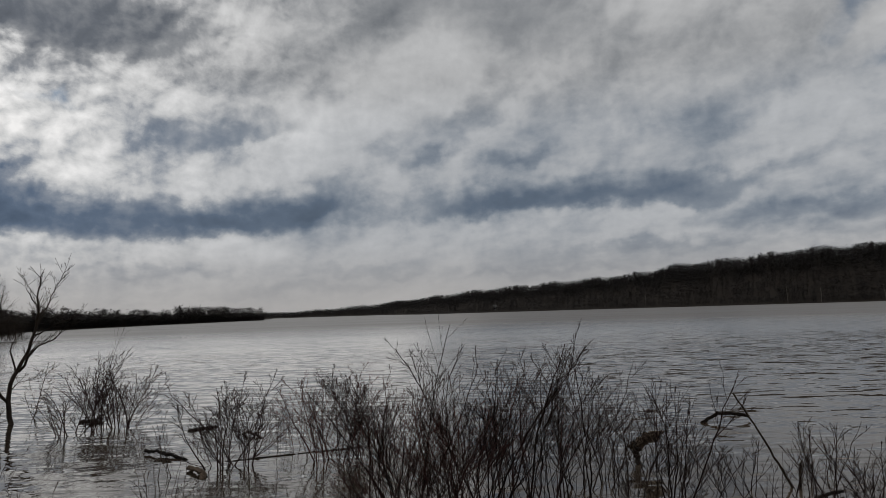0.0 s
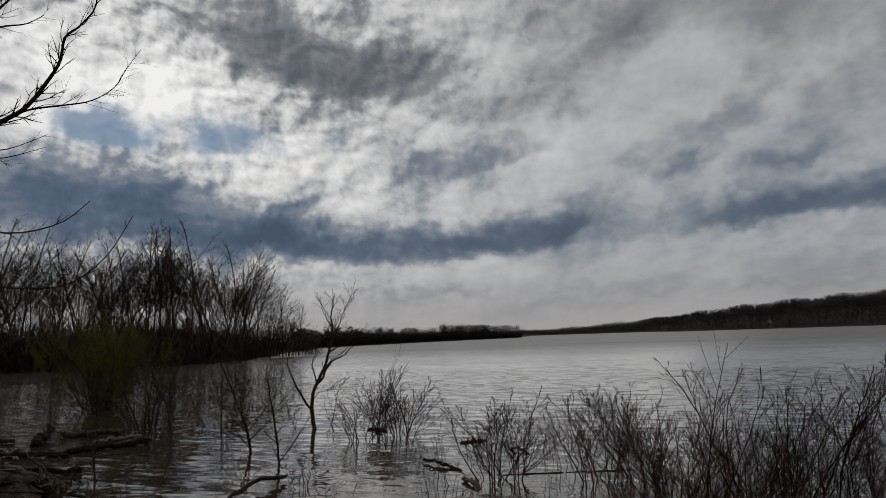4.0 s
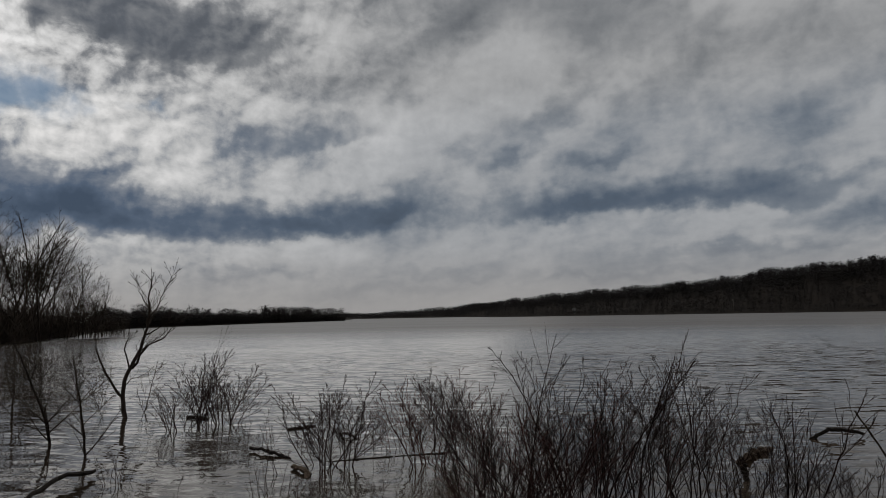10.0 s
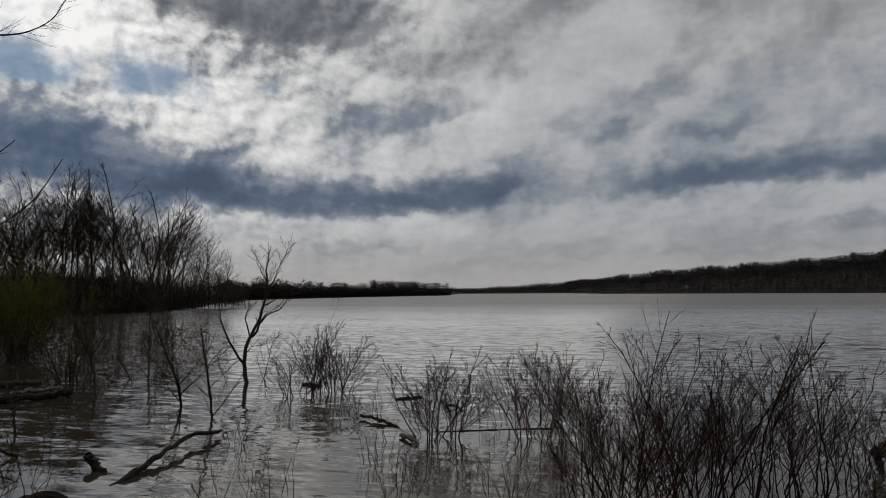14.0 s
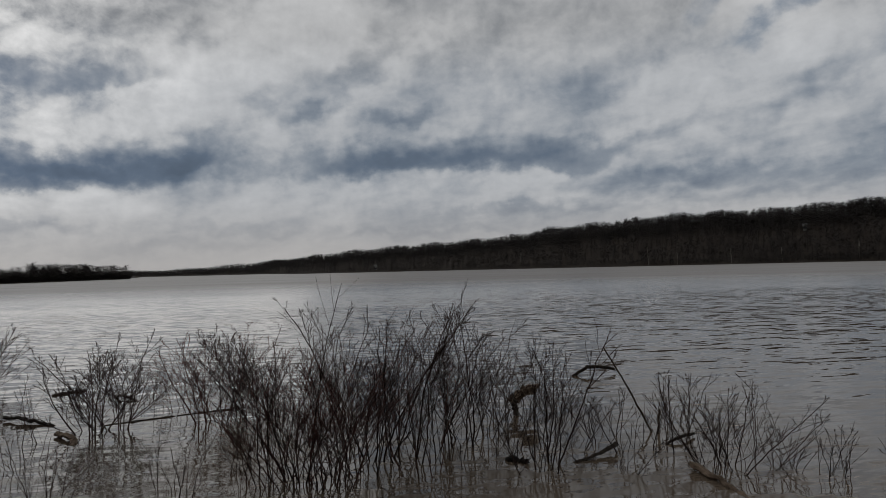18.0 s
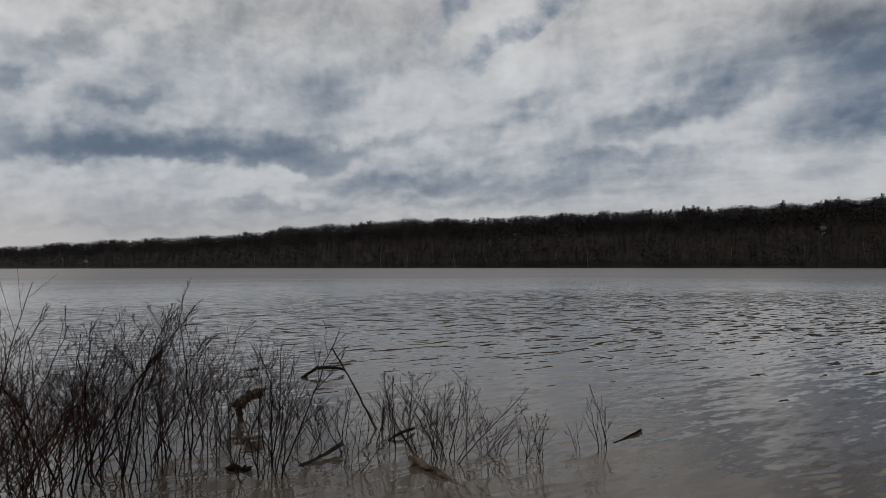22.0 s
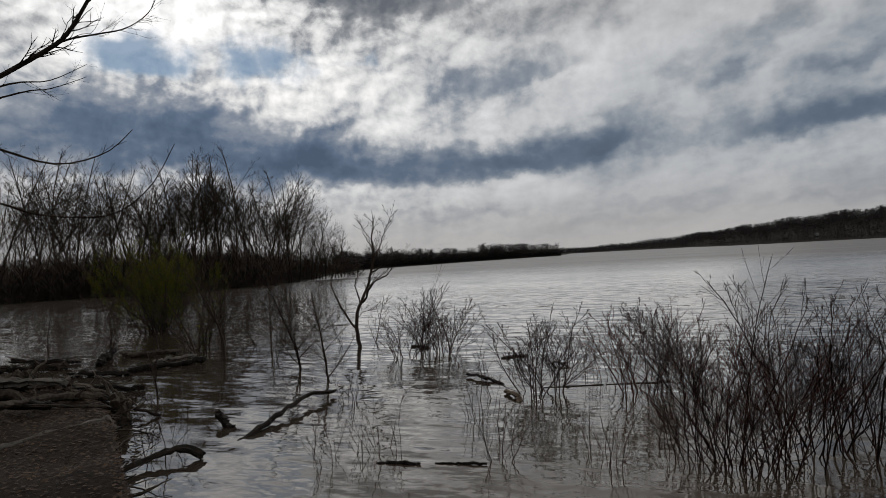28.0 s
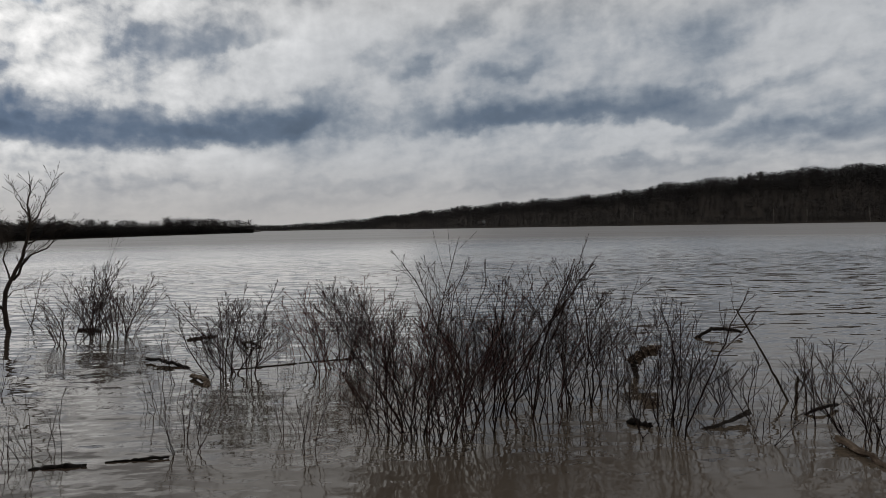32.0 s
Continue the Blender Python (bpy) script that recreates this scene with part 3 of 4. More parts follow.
# azimuth, distance, height of the taller trees at the front
for kind, az, r, h in ((0, 37.6, 90, 16.4), (1, 38.3, 92, 15.8), (3, 34.4, 100, 12.6), (4, 32.9, 108, 9.4), (2, 40.2, 86, 14.6), (1, 41.6, 84, 17.2),
                       (2, 42.4, 85, 17.6), (0, 43.6, 83, 16.6), (3, 45.6, 82, 16.4), (1, 47.2, 84, 15.0), (0, 48.7, 82, 14.4), (2, 50.3, 83, 14.6),
                       (3, 52.2, 81, 15.4), (1, 54.0, 80, 16.2), (2, 56.2, 79, 17.0), (0, 58.5, 80, 17.0), (1, 61.0, 78, 17.5), (3, 64.0, 80, 17.0),
                       (4, 36.0, 97, 12.5), (4, 33.6, 104, 10.4), (4, 35.1, 99, 11.0), (4, 34.0, 101, 10.2), (4, 32.3, 106, 7.4), (4, 31.9, 110, 5.2), (2, 33.2, 103, 9.0), (4, 34.8, 98, 11.6), (2, 35.6, 96, 12.4), (4, 32.6, 104, 8.2), (1, 36.6, 94, 13.4), (2, 34.2, 102, 10.6), (1, 31.6, 112, 4.6), (0, 39.0, 88, 15.0), (0, 46.5, 83, 15.6), (1, 44.6, 84, 16.4),
                       (4, 34.6, 96, 13.0), (4, 35.4, 95, 12.6), (4, 33.4, 97, 9.6), (4, 33.9, 100, 11.0), (4, 32.6, 98, 6.5), (4, 32.0, 99, 5.0), (4, 33.0, 99, 6.8), (4, 31.5, 100, 3.8), (4, 32.3, 101, 5.6), (4, 33.6, 97, 6.0),
                       (2, 37.1, 90, 15.4), (0, 39.6, 87, 15.6), (2, 40.9, 86, 16.6), (3, 43.0, 85, 16.8), (2, 38.0, 91, 16.0), (0, 44.1, 84, 16.0), (2, 45.1, 83, 15.8), (0, 49.5, 83, 15.0), (2, 51.2, 82, 15.4), (0, 53.0, 81, 15.8), (3, 55.0, 80, 16.4)):
    stand(kind, az, r, h * 0.97)
for k in range(46):
    az = 36.0 + 31 * (k + rng.random()) / 46
    stand(rng.choice((0, 1, 2, 3)), az, float(far_edge(az)) + rng.uniform(3, 50), rng.uniform(11, 16))

for k in range(16):
    az = 44.0 + 23 * (k + rng.random()) / 16
    stand(rng.choice((0, 1, 3)), az, float(far_edge(az)) + rng.uniform(2, 25), rng.uniform(12, 16))

# thickets on the shore under the trees
shape = Shape()
for _ in range(2600):
    az = rng.triangular(31.8, 68, 44)
    r = float(far_edge(az)) + rng.uniform(-2, 22)
    base = spot(az, r, max(land(az, r), -0.1) - 0.2)
    h = (1.0 + 5.0 * rng.random() ** 2.2) * (0.6 + 0.4 * smooth((az - 32) / 5))
    for _ in range(4):
        line = wander(rng, base + Vector((rng.gauss(0, 0.4), rng.gauss(0, 0.4), 0)), Vector((rng.gauss(0, 0.45), rng.gauss(0, 0.45), 1)), h * rng.uniform(0.6, 1), 4, 0.15, 0.05)
        shape.tube(line, [0.035, 0.03, 0.024, 0.017, 0.01], 3)
        for _ in range(7):
            p, way = along(line, rng.uniform(0.25, 0.95))
            a = rng.uniform(0, 6.28)
            shape.blade(p, Vector((math.cos(a), math.sin(a), 0.9)) * h * 0.28, Vector((-math.sin(a), math.cos(a), 0)) * 0.045)
tagged(new("thicket", shape.mesh("thicket", TRUNK)), "dense leafless brush along the flooded shore under the trees", "brush", kind="stuff")


# ---- shrubs in the shallows ----
def shrub(x, y, h, stems, spread=0.12, lean=0.35, mat=TWIG, seed=0, side=0.0, fork=0.62, per_node=0.8, thick=1.0, leader=0.0, name="shrub", label="leafless brown shrub with many thin stems rising from the water"):
    """side: how far the whole shrub leans across the view, to the right. leader: the height of one straight shoot above the rest."""
    rng = random.Random(seed * 97 + int(x * 100) + int(y * 1000))
    bush = thing(name, (x, y, 0), label, "shrub", "shrubs in the shallows")
    off = Vector((x - EYE.x, y - EYE.y, 0)).normalized()
    across = Vector((off.y, -off.x, 0))
    stems = max(3, round(stems * 0.95))
    for k in range(stems):
        a = 2 * math.pi * (k + rng.uniform(-0.3, 0.3)) / stems
        out = Vector((math.cos(a), math.sin(a), 0))
        foot = out * spread * math.sqrt(rng.random()) + Vector((0, 0, -0.25))
        tall = h * rng.uniform(0.55, 1.0) if k else h
        tilt = lean * rng.uniform(0.2, 1.7) * (1.0 if k else 0.4)
        shape = Shape()
        if leader and k == 0:
            line = sprout(shape, rng, foot, Vector((rng.gauss(0, 0.03), rng.gauss(0, 0.03), 1)), leader + 0.25, 0.009, 0, 0.11, 0.6, 0.06, 0.45, 0.6, 2, 0.06)
        else:
            line = sprout(shape, rng, foot, out * tilt + across * side * 0.6 + Vector((0, 0, 1)), (tall + 0.25) * (1.06 + 0.2 * tilt), rng.uniform(0.0055, 0.0105) * (0.6 + 0.4 * tall) * thick, 0, 0.10, fork * 1.32, 0.05, 0.27, per_node * 0.95, 3, 0.22, None, 0.0019 * thick)
        stem = part("stem", shape.mesh("stem", mat), bush)
        if rng.random() < 0.12:
            tip, head = line[-1], Shape()
            head.tube([tip + Vector((0, 0, z)) for z in (-0.004, 0.002, 0.009, 0.016, 0.020)], [0.002, 0.005, 0.0065, 0.005, 0.002], 6)
            part("seed_head", head.mesh("seed_head", mat), stem)
    return bush


# the large thicket: x, y, height, stems, spread, lean, bark, seed, side, fork
for row in ((-0.22, 7.15, 1.55, 6, 0.10, 0.14, TWIG, 1, 0.03, 0.55, 0.9, 1.0, 1.88), (-0.12, 6.92, 1.10, 9, 0.14, 0.42, RED_TWIG, 16, -0.05, 0.70, 0.9), (0.14, 6.98, 1.20, 8, 0.14, 0.38, RED_TWIG, 17, 0.0, 0.70, 0.9), (-0.42, 7.2, 1.15, 7, 0.12, 0.35, TWIG, 18, -0.1, 0.66), (-0.30, 7.05, 0.95, 8, 0.14, 0.50, RED_TWIG, 2, -0.25, 0.66), (-0.02, 7.08, 1.10, 7, 0.14, 0.45, TWIG, 3, -0.12, 0.70),
            (0.27, 7.25, 1.30, 7, 0.14, 0.35, TWIG, 4, -0.1, 0.75, 0.8, 1.1), (0.42, 7.15, 1.35, 6, 0.12, 0.45, TWIG, 5, 0.25, 0.66), (0.55, 7.75, 1.60, 6, 0.14, 0.25, TWIG, 6, -0.08, 0.62, 0.8, 1.1),
            (0.82, 7.55, 1.55, 6, 0.15, 0.30, TWIG, 7, 0.02, 0.72, 0.8, 1.15), (1.13, 7.95, 1.52, 6, 0.16, 0.30, TWIG, 8, 0.0, 0.70, 0.8, 1.1), (1.45, 7.95, 1.45, 6, 0.16, 0.22, TWIG, 9, 0.05, 0.66, 0.8, 1.1, 1.66),
            (0.95, 7.1, 0.85, 6, 0.16, 0.45, RED_TWIG, 10, 0.1, 0.66), (1.25, 7.35, 1.0, 5, 0.16, 0.35, TWIG, 11, 0.1, 0.66), (1.72, 8.35, 1.25, 6, 0.18, 0.30, TWIG, 12), (-0.62, 7.4, 0.72, 4, 0.12, 0.4, RED_TWIG, 13),
            (0.18, 7.9, 1.05, 6, 0.18, 0.35, RED_TWIG, 14), (0.75, 8.4, 1.15, 6, 0.18, 0.3, RED_TWIG, 15)):
    shrub(*row)
# lower shrubs on either side of it
for row in ((1.97, 8.6, 0.95, 5, 0.15, 0.35, TWIG, 1), (2.42, 9.1, 0.72, 5, 0.15, 0.35, TWIG, 2), (2.14, 7.22, 1.28, 4, 0.10, 0.15, TWIG, 3, 0.16, 0.5), (1.99, 6.88, 0.82, 8, 0.12, 0.45, TWIG, 4), (1.85, 7.6, 0.85, 5, 0.15, 0.3, TWIG, 5),
            (2.5, 7.42, 0.55, 5, 0.14, 0.5, TWIG, 6), (2.35, 7.9, 0.75, 4, 0.14, 0.3, TWIG, 7), (3.1, 7.9, 0.55, 6, 0.18, 0.45, TWIG, 8), (3.18, 7.3, 0.60, 6, 0.16, 0.5, TWIG, 9), (2.85, 7.65, 0.7, 4, 0.14, 0.35, TWIG, 10),
            (4.05, 8.1, 0.56, 5, 0.16, 0.35, TWIG, 11), (3.53, 7.15, 0.78, 3, 0.10, 0.12, TWIG, 12), (3.62, 6.52, 0.80, 9, 0.09, 0.55, TWIG, 13, 0.0, 0.75), (3.92, 6.62, 0.66, 8, 0.10, 0.60, TWIG, 14, 0.1, 0.75), (4.35, 6.2, 0.44, 6, 0.12, 0.5, TWIG, 15, -0.05, 0.7),
            (4.2, 6.42, 0.36, 4, 0.12, 0.5, TWIG, 16), (3.75, 6.85, 0.55, 5, 0.14, 0.5, TWIG, 17), (4.55, 6.12, 0.36, 3, 0.1, 0.3, TWIG, 18), (2.7, 6.75, 0.42, 4, 0.14, 0.5, TWIG, 19)):
    shrub(*row)
for row in ((-1.40, 9.85, 1.25, 8, 0.16, 0.28, RED_TWIG, 1, 0.0, 0.62, 1.0, 1.25), (-1.12, 10.2, 1.15, 8, 0.16, 0.28, TWIG, 2, 0.0, 0.62, 1.0, 1.25), (-1.87, 11.0, 0.78, 5, 0.16, 0.2, RED_TWIG, 3), (-0.82, 11.3, 0.82, 5, 0.2, 0.2, RED_TWIG, 4), (-0.85, 9.9, 0.95, 6, 0.2, 0.3, RED_TWIG, 5), (-1.6, 10.4, 0.9, 5, 0.18, 0.25, TWIG, 6),
            (-0.55, 9.4, 0.85, 5, 0.18, 0.35, RED_TWIG, 7), (-2.78, 9.80, 1.05, 7, 0.06, 0.45, TWIG, 8, -0.16, 0.75, 1.0, 1.6), (-2.55, 9.95, 1.00, 9, 0.08, 0.50, TWIG, 9, 0.10, 0.75, 1.0, 1.6),
            (-6.35, 12.65, 0.85, 8, 0.16, 0.65, TWIG, 10, -0.2, 0.8, 1.0, 1.6), (-6.50, 13.8, 1.42, 6, 0.14, 0.14, TWIG, 11, -0.05, 0.6, 1.0, 1.7, 1.98), (-5.80, 13.4, 1.05, 11, 0.10, 0.60, TWIG, 12, 0.30, 0.75, 1.0, 1.7), (-6.15, 13.3, 0.95, 7, 0.12, 0.4, TWIG, 13, 0.1, 0.75, 1.0, 1.6)):
    shrub(*row)
# a few thin shoots each
for row in ((5.12, 5.95, 0.40, 4, 0.12, 0.12), (5.33, 5.92, 0.60, 3, 0.08, 0.06), (-2.80, 12.1, 0.65, 4, 0.16, 0.15), (-2.62, 12.6, 0.55, 4, 0.2, 0.15), (-2.2, 11.2, 0.6, 4, 0.2, 0.12), (-2.19, 6.7, 0.68, 4, 0.06, 0.12), (-2.3, 7.15, 0.5, 3, 0.08, 0.15),
            (-3.03, 8.35, 0.50, 4, 0.12, 0.2), (-3.3, 9.3, 0.75, 3, 0.10, 0.12), (-1.13, 6.75, 0.72, 4, 0.08, 0.12), (-1.38, 7.2, 0.58, 4, 0.10, 0.15), (-3.31, 6.7, 0.46, 5, 0.16, 0.25), (-3.56, 6.68, 0.44, 5, 0.16, 0.3), (-3.85, 6.3, 0.5, 4, 0.16, 0.3),
            (-5.14, 8.85, 0.52, 8, 0.14, 0.45), (-7.3, 7.9, 0.5, 5, 0.12, 0.5), (-5.6, 5.9, 0.6, 5, 0.12, 0.4), (-6.1, 6.3, 0.5, 5, 0.15, 0.5), (-0.85, 7.55, 0.5, 3, 0.1, 0.15), (-4.9, 12.0, 0.7, 3, 0.1, 0.2), (-4.35, 11.3, 0.6, 3, 0.12, 0.2)):
    shrub(*row, TWIG, 31, 0.0, 0.5, 0.55, 0.85, 0.0, "sapling_clump", "sparse clump of thin leafless shoots rising from the water")


# ---- saplings ----
def sapling(x, y, h, r, seed, fork=0.9, lean=0.0, start=0.2, per_node=0.9):
    """A small tree with one leader and wide side limbs; lean is to the right across the view."""
    rng = random.Random(seed)
    tree = thing("sapling", (x, y, 0), "small leafless dark sapling standing in shallow water", "tree", "saplings in the water")
    off = Vector((x - EYE.x, y - EYE.y, 0)).normalized()
    shape, limbs = Shape(), []
    sprout(shape, rng, Vector((0, 0, -0.4)), Vector((off.y * lean, -off.x * lean, 1)), h + 0.4, r * 1.25, 0, 0.15, fork * 1.3, 0.02, start, per_node * 1.35, 3, 0.13, limbs, 0.0032)
    part("trunk", shape.mesh("trunk", TRUNK), tree)
    for limb in limbs:
        part("limb", limb.mesh("limb", TRUNK), tree)
    return tree


for row in ((-7.75, 11.25, 1.78, 0.024, 5), (-6.55, 10.45, 1.62, 0.019, 8, 0.8, -0.03), (-10.36, 13.6, 1.85, 0.022, 9, 0.6), (-10.5, 12.25, 2.2, 0.030, 12, 0.6, 0.0, 0.35), (-11.45, 12.45, 1.8, 0.024, 14, 0.9), (-11.2, 12.6, 1.3, 0.014, 15, 0.6, 0.1),
            (-11.36, 14.5, 1.1, 0.018, 17, 0.7, -0.35), (-8.45, 14.95, 1.25, 0.013, 19, 0.6, 0.3), (-8.75, 14.4, 0.95, 0.010, 21, 0.6, -0.2), (-12.4, 13.4, 1.7, 0.020, 23), (-13.6, 15.5, 1.8, 0.022, 25), (-14.6, 14.2, 1.9, 0.022, 27), (-16.0, 13.9, 1.3, 0.020, 29),
            (-18.5, 13.8, 1.2, 0.020, 31), (-8.5, 8.55, 0.9, 0.020, 33, 0.9, 0.0, 0.1), (-9.1, 11.9, 0.9, 0.010, 35, 0.8, 0.5)):
    sapling(*row)


def forked_sapling(x, y):
    """The largest sapling in the water; its limbs are given as steps to the right and up."""
    rng = random.Random(3)
    tree = thing("sapling", (x, y, 0), "leafless dark sapling forking low above its own reflection in the lake", "tree", "saplings in the water")
    off = Vector((x - EYE.x, y - EYE.y, 0)).normalized()
    across = Vector((off.y, -off.x, 0))
    lines = (("trunk", 0.046, 0.0, ((0.0, -0.4), (0.0, 0.0), (-0.03, 0.45), (0.08, 0.92), (0.24, 1.3), (0.40, 1.72), (0.44, 2.1), (0.43, 2.45), (0.50, 2.85))),
             ("limb", 0.026, -0.10, ((-0.03, 0.42), (-0.22, 0.68), (-0.42, 1.08), (-0.55, 1.45), (-0.52, 1.75))), ("limb", 0.024, 0.12, ((0.12, 1.0), (0.36, 1.40), (0.72, 1.60), (0.98, 1.88))),
             ("limb", 0.016, 0.05, ((0.40, 1.70), (0.62, 1.82), (0.86, 1.96))), ("limb", 0.014, -0.08, ((0.42, 2.0), (0.62, 2.35), (0.74, 2.68), (0.86, 2.92))), ("limb", 0.012, 0.10, ((0.43, 2.25), (0.27, 2.52), (0.22, 2.78))),
             ("limb", 0.016, 0.15, ((0.10, 0.98), (0.0, 1.4), (0.06, 1.75), (0.02, 2.0))), ("limb", 0.012, -0.15, ((0.30, 1.45), (0.42, 1.95), (0.60, 2.15))), ("limb", 0.012, 0.1, ((-0.02, 0.60), (0.16, 0.78), (0.34, 0.80))))
    for name, r, depth, steps in lines:
        path = eased([across * a + off * depth * i + Vector((0, 0, b)) for i, (a, b) in enumerate(steps)], 3 * (len(steps) - 1))
        path = [p + Vector((rng.gauss(0, 0.018), rng.gauss(0, 0.018), 0)) for p in path]
        last = len(path) - 1
        shape = Shape()
        shape.tube(path, [1.25 * r * (1 - 0.80 * (i / last) ** 0.9) for i in range(last + 1)], 7 if name == "trunk" else 5)
        for i in range(3 if name == "limb" else 11, last + 1):
            a = rng.uniform(0, 6.28)
            ahead = (path[i] - path[i - 1]).normalized()
            for _ in range(1 + (rng.random() < 0.5)):
                a += 2.4
                sprout(shape, rng, path[i], ahead + Vector((math.cos(a), math.sin(a), 0.2)) * 0.75, rng.uniform(0.18, 0.55), max(r * 0.32 * (1 - 0.5 * i / last), 0.004), 1, 0.12, 0.75, 0.04, 0.2, 0.9, 3, 0.14, None, 0.003)
        part(name, shape.mesh(name, TRUNK), tree)
    return tree


forked_sapling(-8.35, 14.25)


# ---- willow with young leaves ----
def willow(x, y, h, wide, stems, leaves, seed):
    rng = random.Random(seed)
    bush = thing("willow_bush", (x, y, 0), "rounded willow bush with fresh yellow-green leaves standing in the water", "bush")
    crown = Shape()
    for _ in range(stems):
        a = rng.uniform(0, 2 * math.pi)
        shape = Shape()
        way = Vector((math.cos(a), math.sin(a), 0)) * rng.uniform(0.1, 0.95) * wide / h + Vector((0, 0, 1))
        line = wander(rng, Vector((rng.gauss(0, 0.15), rng.gauss(0, 0.15), -0.4)), way, (h + 0.4) * rng.uniform(0.7, 1.05), 8, 0.08, 0.02)
        shape.tube(line, [0.02 * (1.1 - 0.1 * i) for i in range(9)], 4)
        twigs(shape, rng, line, h * 0.36, 0.006, 8, 2, 0.6, 0.05)
        part("stem", shape.mesh("stem", TRUNK), bush)
        for _ in range(9):
            p, ahead = along(line, rng.uniform(0.2, 0.98))
            b = rng.uniform(0, 6.28)
            shoot = wander(rng, p, Vector((math.cos(b), math.sin(b), 0)) * rng.uniform(0.2, 0.9) + Vector((0, 0, 1)), h * rng.uniform(0.15, 0.42), 4, 0.12, 0.05)
            for _ in range(leaves // 9):
                q, on = along(shoot, rng.random())
                b = rng.uniform(0, 6.28)
                q = q + Vector((rng.gauss(0, 0.035), rng.gauss(0, 0.035), rng.gauss(0, 0.03))) * h / 2.4
                crown.blade(q, (on * 0.05 + Vector((math.cos(b) * 0.035, math.sin(b) * 0.035, 0))) * rng.uniform(0.6, 1.1), Vector((-math.sin(b), math.cos(b), 0.3)) * 0.011)
    part("leaves", crown.mesh("leaves", WILLOW), bush, "small yellow-green leaves")
    return bush


willow(-18.4, 17.6, 2.7, 2.6, 40, 700, 5)
willow(-12.6, 13.6, 1.9, 0.55, 9, 110, 6)


# ---- driftwood ----
def driftwood(name, points, r0, r1, mat, label, seed, stubs=0, rough=0.10, group="driftwood"):
    rng = random.Random(seed)
    raw = [Vector(p) for p in points]
    base = raw[0].copy()
    base.z = min(p.z for p in raw)
    turn = (raw[-1] - raw[0]).to_track_quat("Z", "Y")
    back = turn.inverted()
    steps, sides = 18, 11
    line = [back @ (p - base) + Vector((rng.gauss(0, r0 * 0.28), rng.gauss(0, r0 * 0.28), 0)) for p in eased(raw, steps)]
    log = thing(name, base, label, "log", group)
    log.rotation_mode = "QUATERNION"
    log.rotation_quaternion = turn
    shape = Shape()
    rr, swell = [], 1.0
    for k in range(steps + 1):
        swell = 0.55 * swell + 0.45 * rng.uniform(0.6, 1.4)
        rr.append((r0 + (r1 - r0) * k / steps) * swell)
    shape.tube(line, rr, sides)
    ridge = [rng.uniform(-0.22, 0.22) for _ in range(sides)]
    for k in range(steps + 1):
        for s in range(sides):
            v = shape.v[k * sides + s]
            shape.v[k * sides + s] = line[k] + (v - line[k]) * (1 + ridge[s] + rng.uniform(-rough, rough))
            if k in (0, steps):
                shape.v[k * sides + s] += Vector((0, 0, rng.uniform(-1, 1) * rr[k] * 0.9))
        ridge = [r + rng.uniform(-0.05, 0.05) for r in ridge]
    part("trunk", shape.mesh("trunk", mat, False), log)
    for _ in range(stubs):
        p, way = along(line, rng.uniform(0.15, 0.95))
        a = Vector((rng.gauss(0, 1), rng.gauss(0, 1), rng.gauss(0, 0.5))).normalized()
        if (turn @ a).z < 0:
            a = -a
        limb = Shape()
        path = wander(rng, p, a + way * 0.5, r0 * rng.uniform(1.8, 6), 5, 0.3, 0.0)
        limb.tube(path, [r1 * 0.40, r1 * 0.34, r1 * 0.26, r1 * 0.2, r1 * 0.14, r1 * 0.08], 5)
        part("branch_stub", limb.mesh("branch_stub", mat, False), log)
    return log


D = "driftwood_log"
driftwood(D, [(4.18, 11.95, -0.04), (4.36, 11.95, 0.07), (4.55, 11.96, 0.13), (4.8, 12.0, 0.11), (5.07, 12.1, 0.05)], 0.030, 0.022, WET, "dark arched branch rising out of the water", 1, 2)
driftwood("leaning_pole", [(3.72, 7.98, -0.1), (3.42, 7.95, 0.45), (3.10, 7.92, 0.98)], 0.011, 0.006, DRIFT, "thin bare pole leaning out of the water", 2, 0, 0.1)
driftwood("snag", [(3.70, 7.9, -0.2), (3.71, 7.9, 0.12), (3.73, 7.9, 0.27)], 0.017, 0.010, DRIFT, "short pale broken stick standing in the water", 3, 3)
driftwood(D, [(3.35, 6.57, 0.045), (3.37, 6.23, 0.025), (3.38, 5.88, 0.0), (3.40, 5.41, -0.05)], 0.030, 0.022, PEELED, "half-sunk log with pale peeling bark", 4, 1)
driftwood(D, [(2.34, 7.04, -0.01), (2.65, 7.15, 0.03), (2.95, 7.32, 0.07)], 0.013, 0.024, WET, "dark floating branch among the shrubs", 5, 2)
driftwood(D, [(1.80, 7.3, 0.0), (1.95, 7.15, 0.01)], 0.035, 0.025, WET, "short dark piece of floating wood", 6)
driftwood(D, [(3.55, 7.44, 0.0), (3.75, 7.50, 0.05), (4.0, 7.66, 0.03)], 0.012, 0.016, WET, "dark floating branch among the shrubs", 7, 2)
driftwood(D, [(2.40, 9.22, 0.20), (2.54, 9.26, 0.27), (2.71, 9.30, 0.33)], 0.050, 0.060, PEELED, "broken brown log caught upright in the shrubs", 8, 1)
driftwood(D, [(2.46, 9.24, -0.1), (2.43, 9.22, 0.10), (2.40, 9.22, 0.20)], 0.035, 0.045, BLEACHED, "pale split stump in the shrubs", 9)
driftwood(D, [(-4.22, 10.85, 0.05), (-3.95, 10.68, 0.05), (-3.70, 10.50, 0.035), (-3.40, 10.34, -0.02)], 0.026, 0.020, WET, "dark branch lying half sunk in the water", 10, 3)
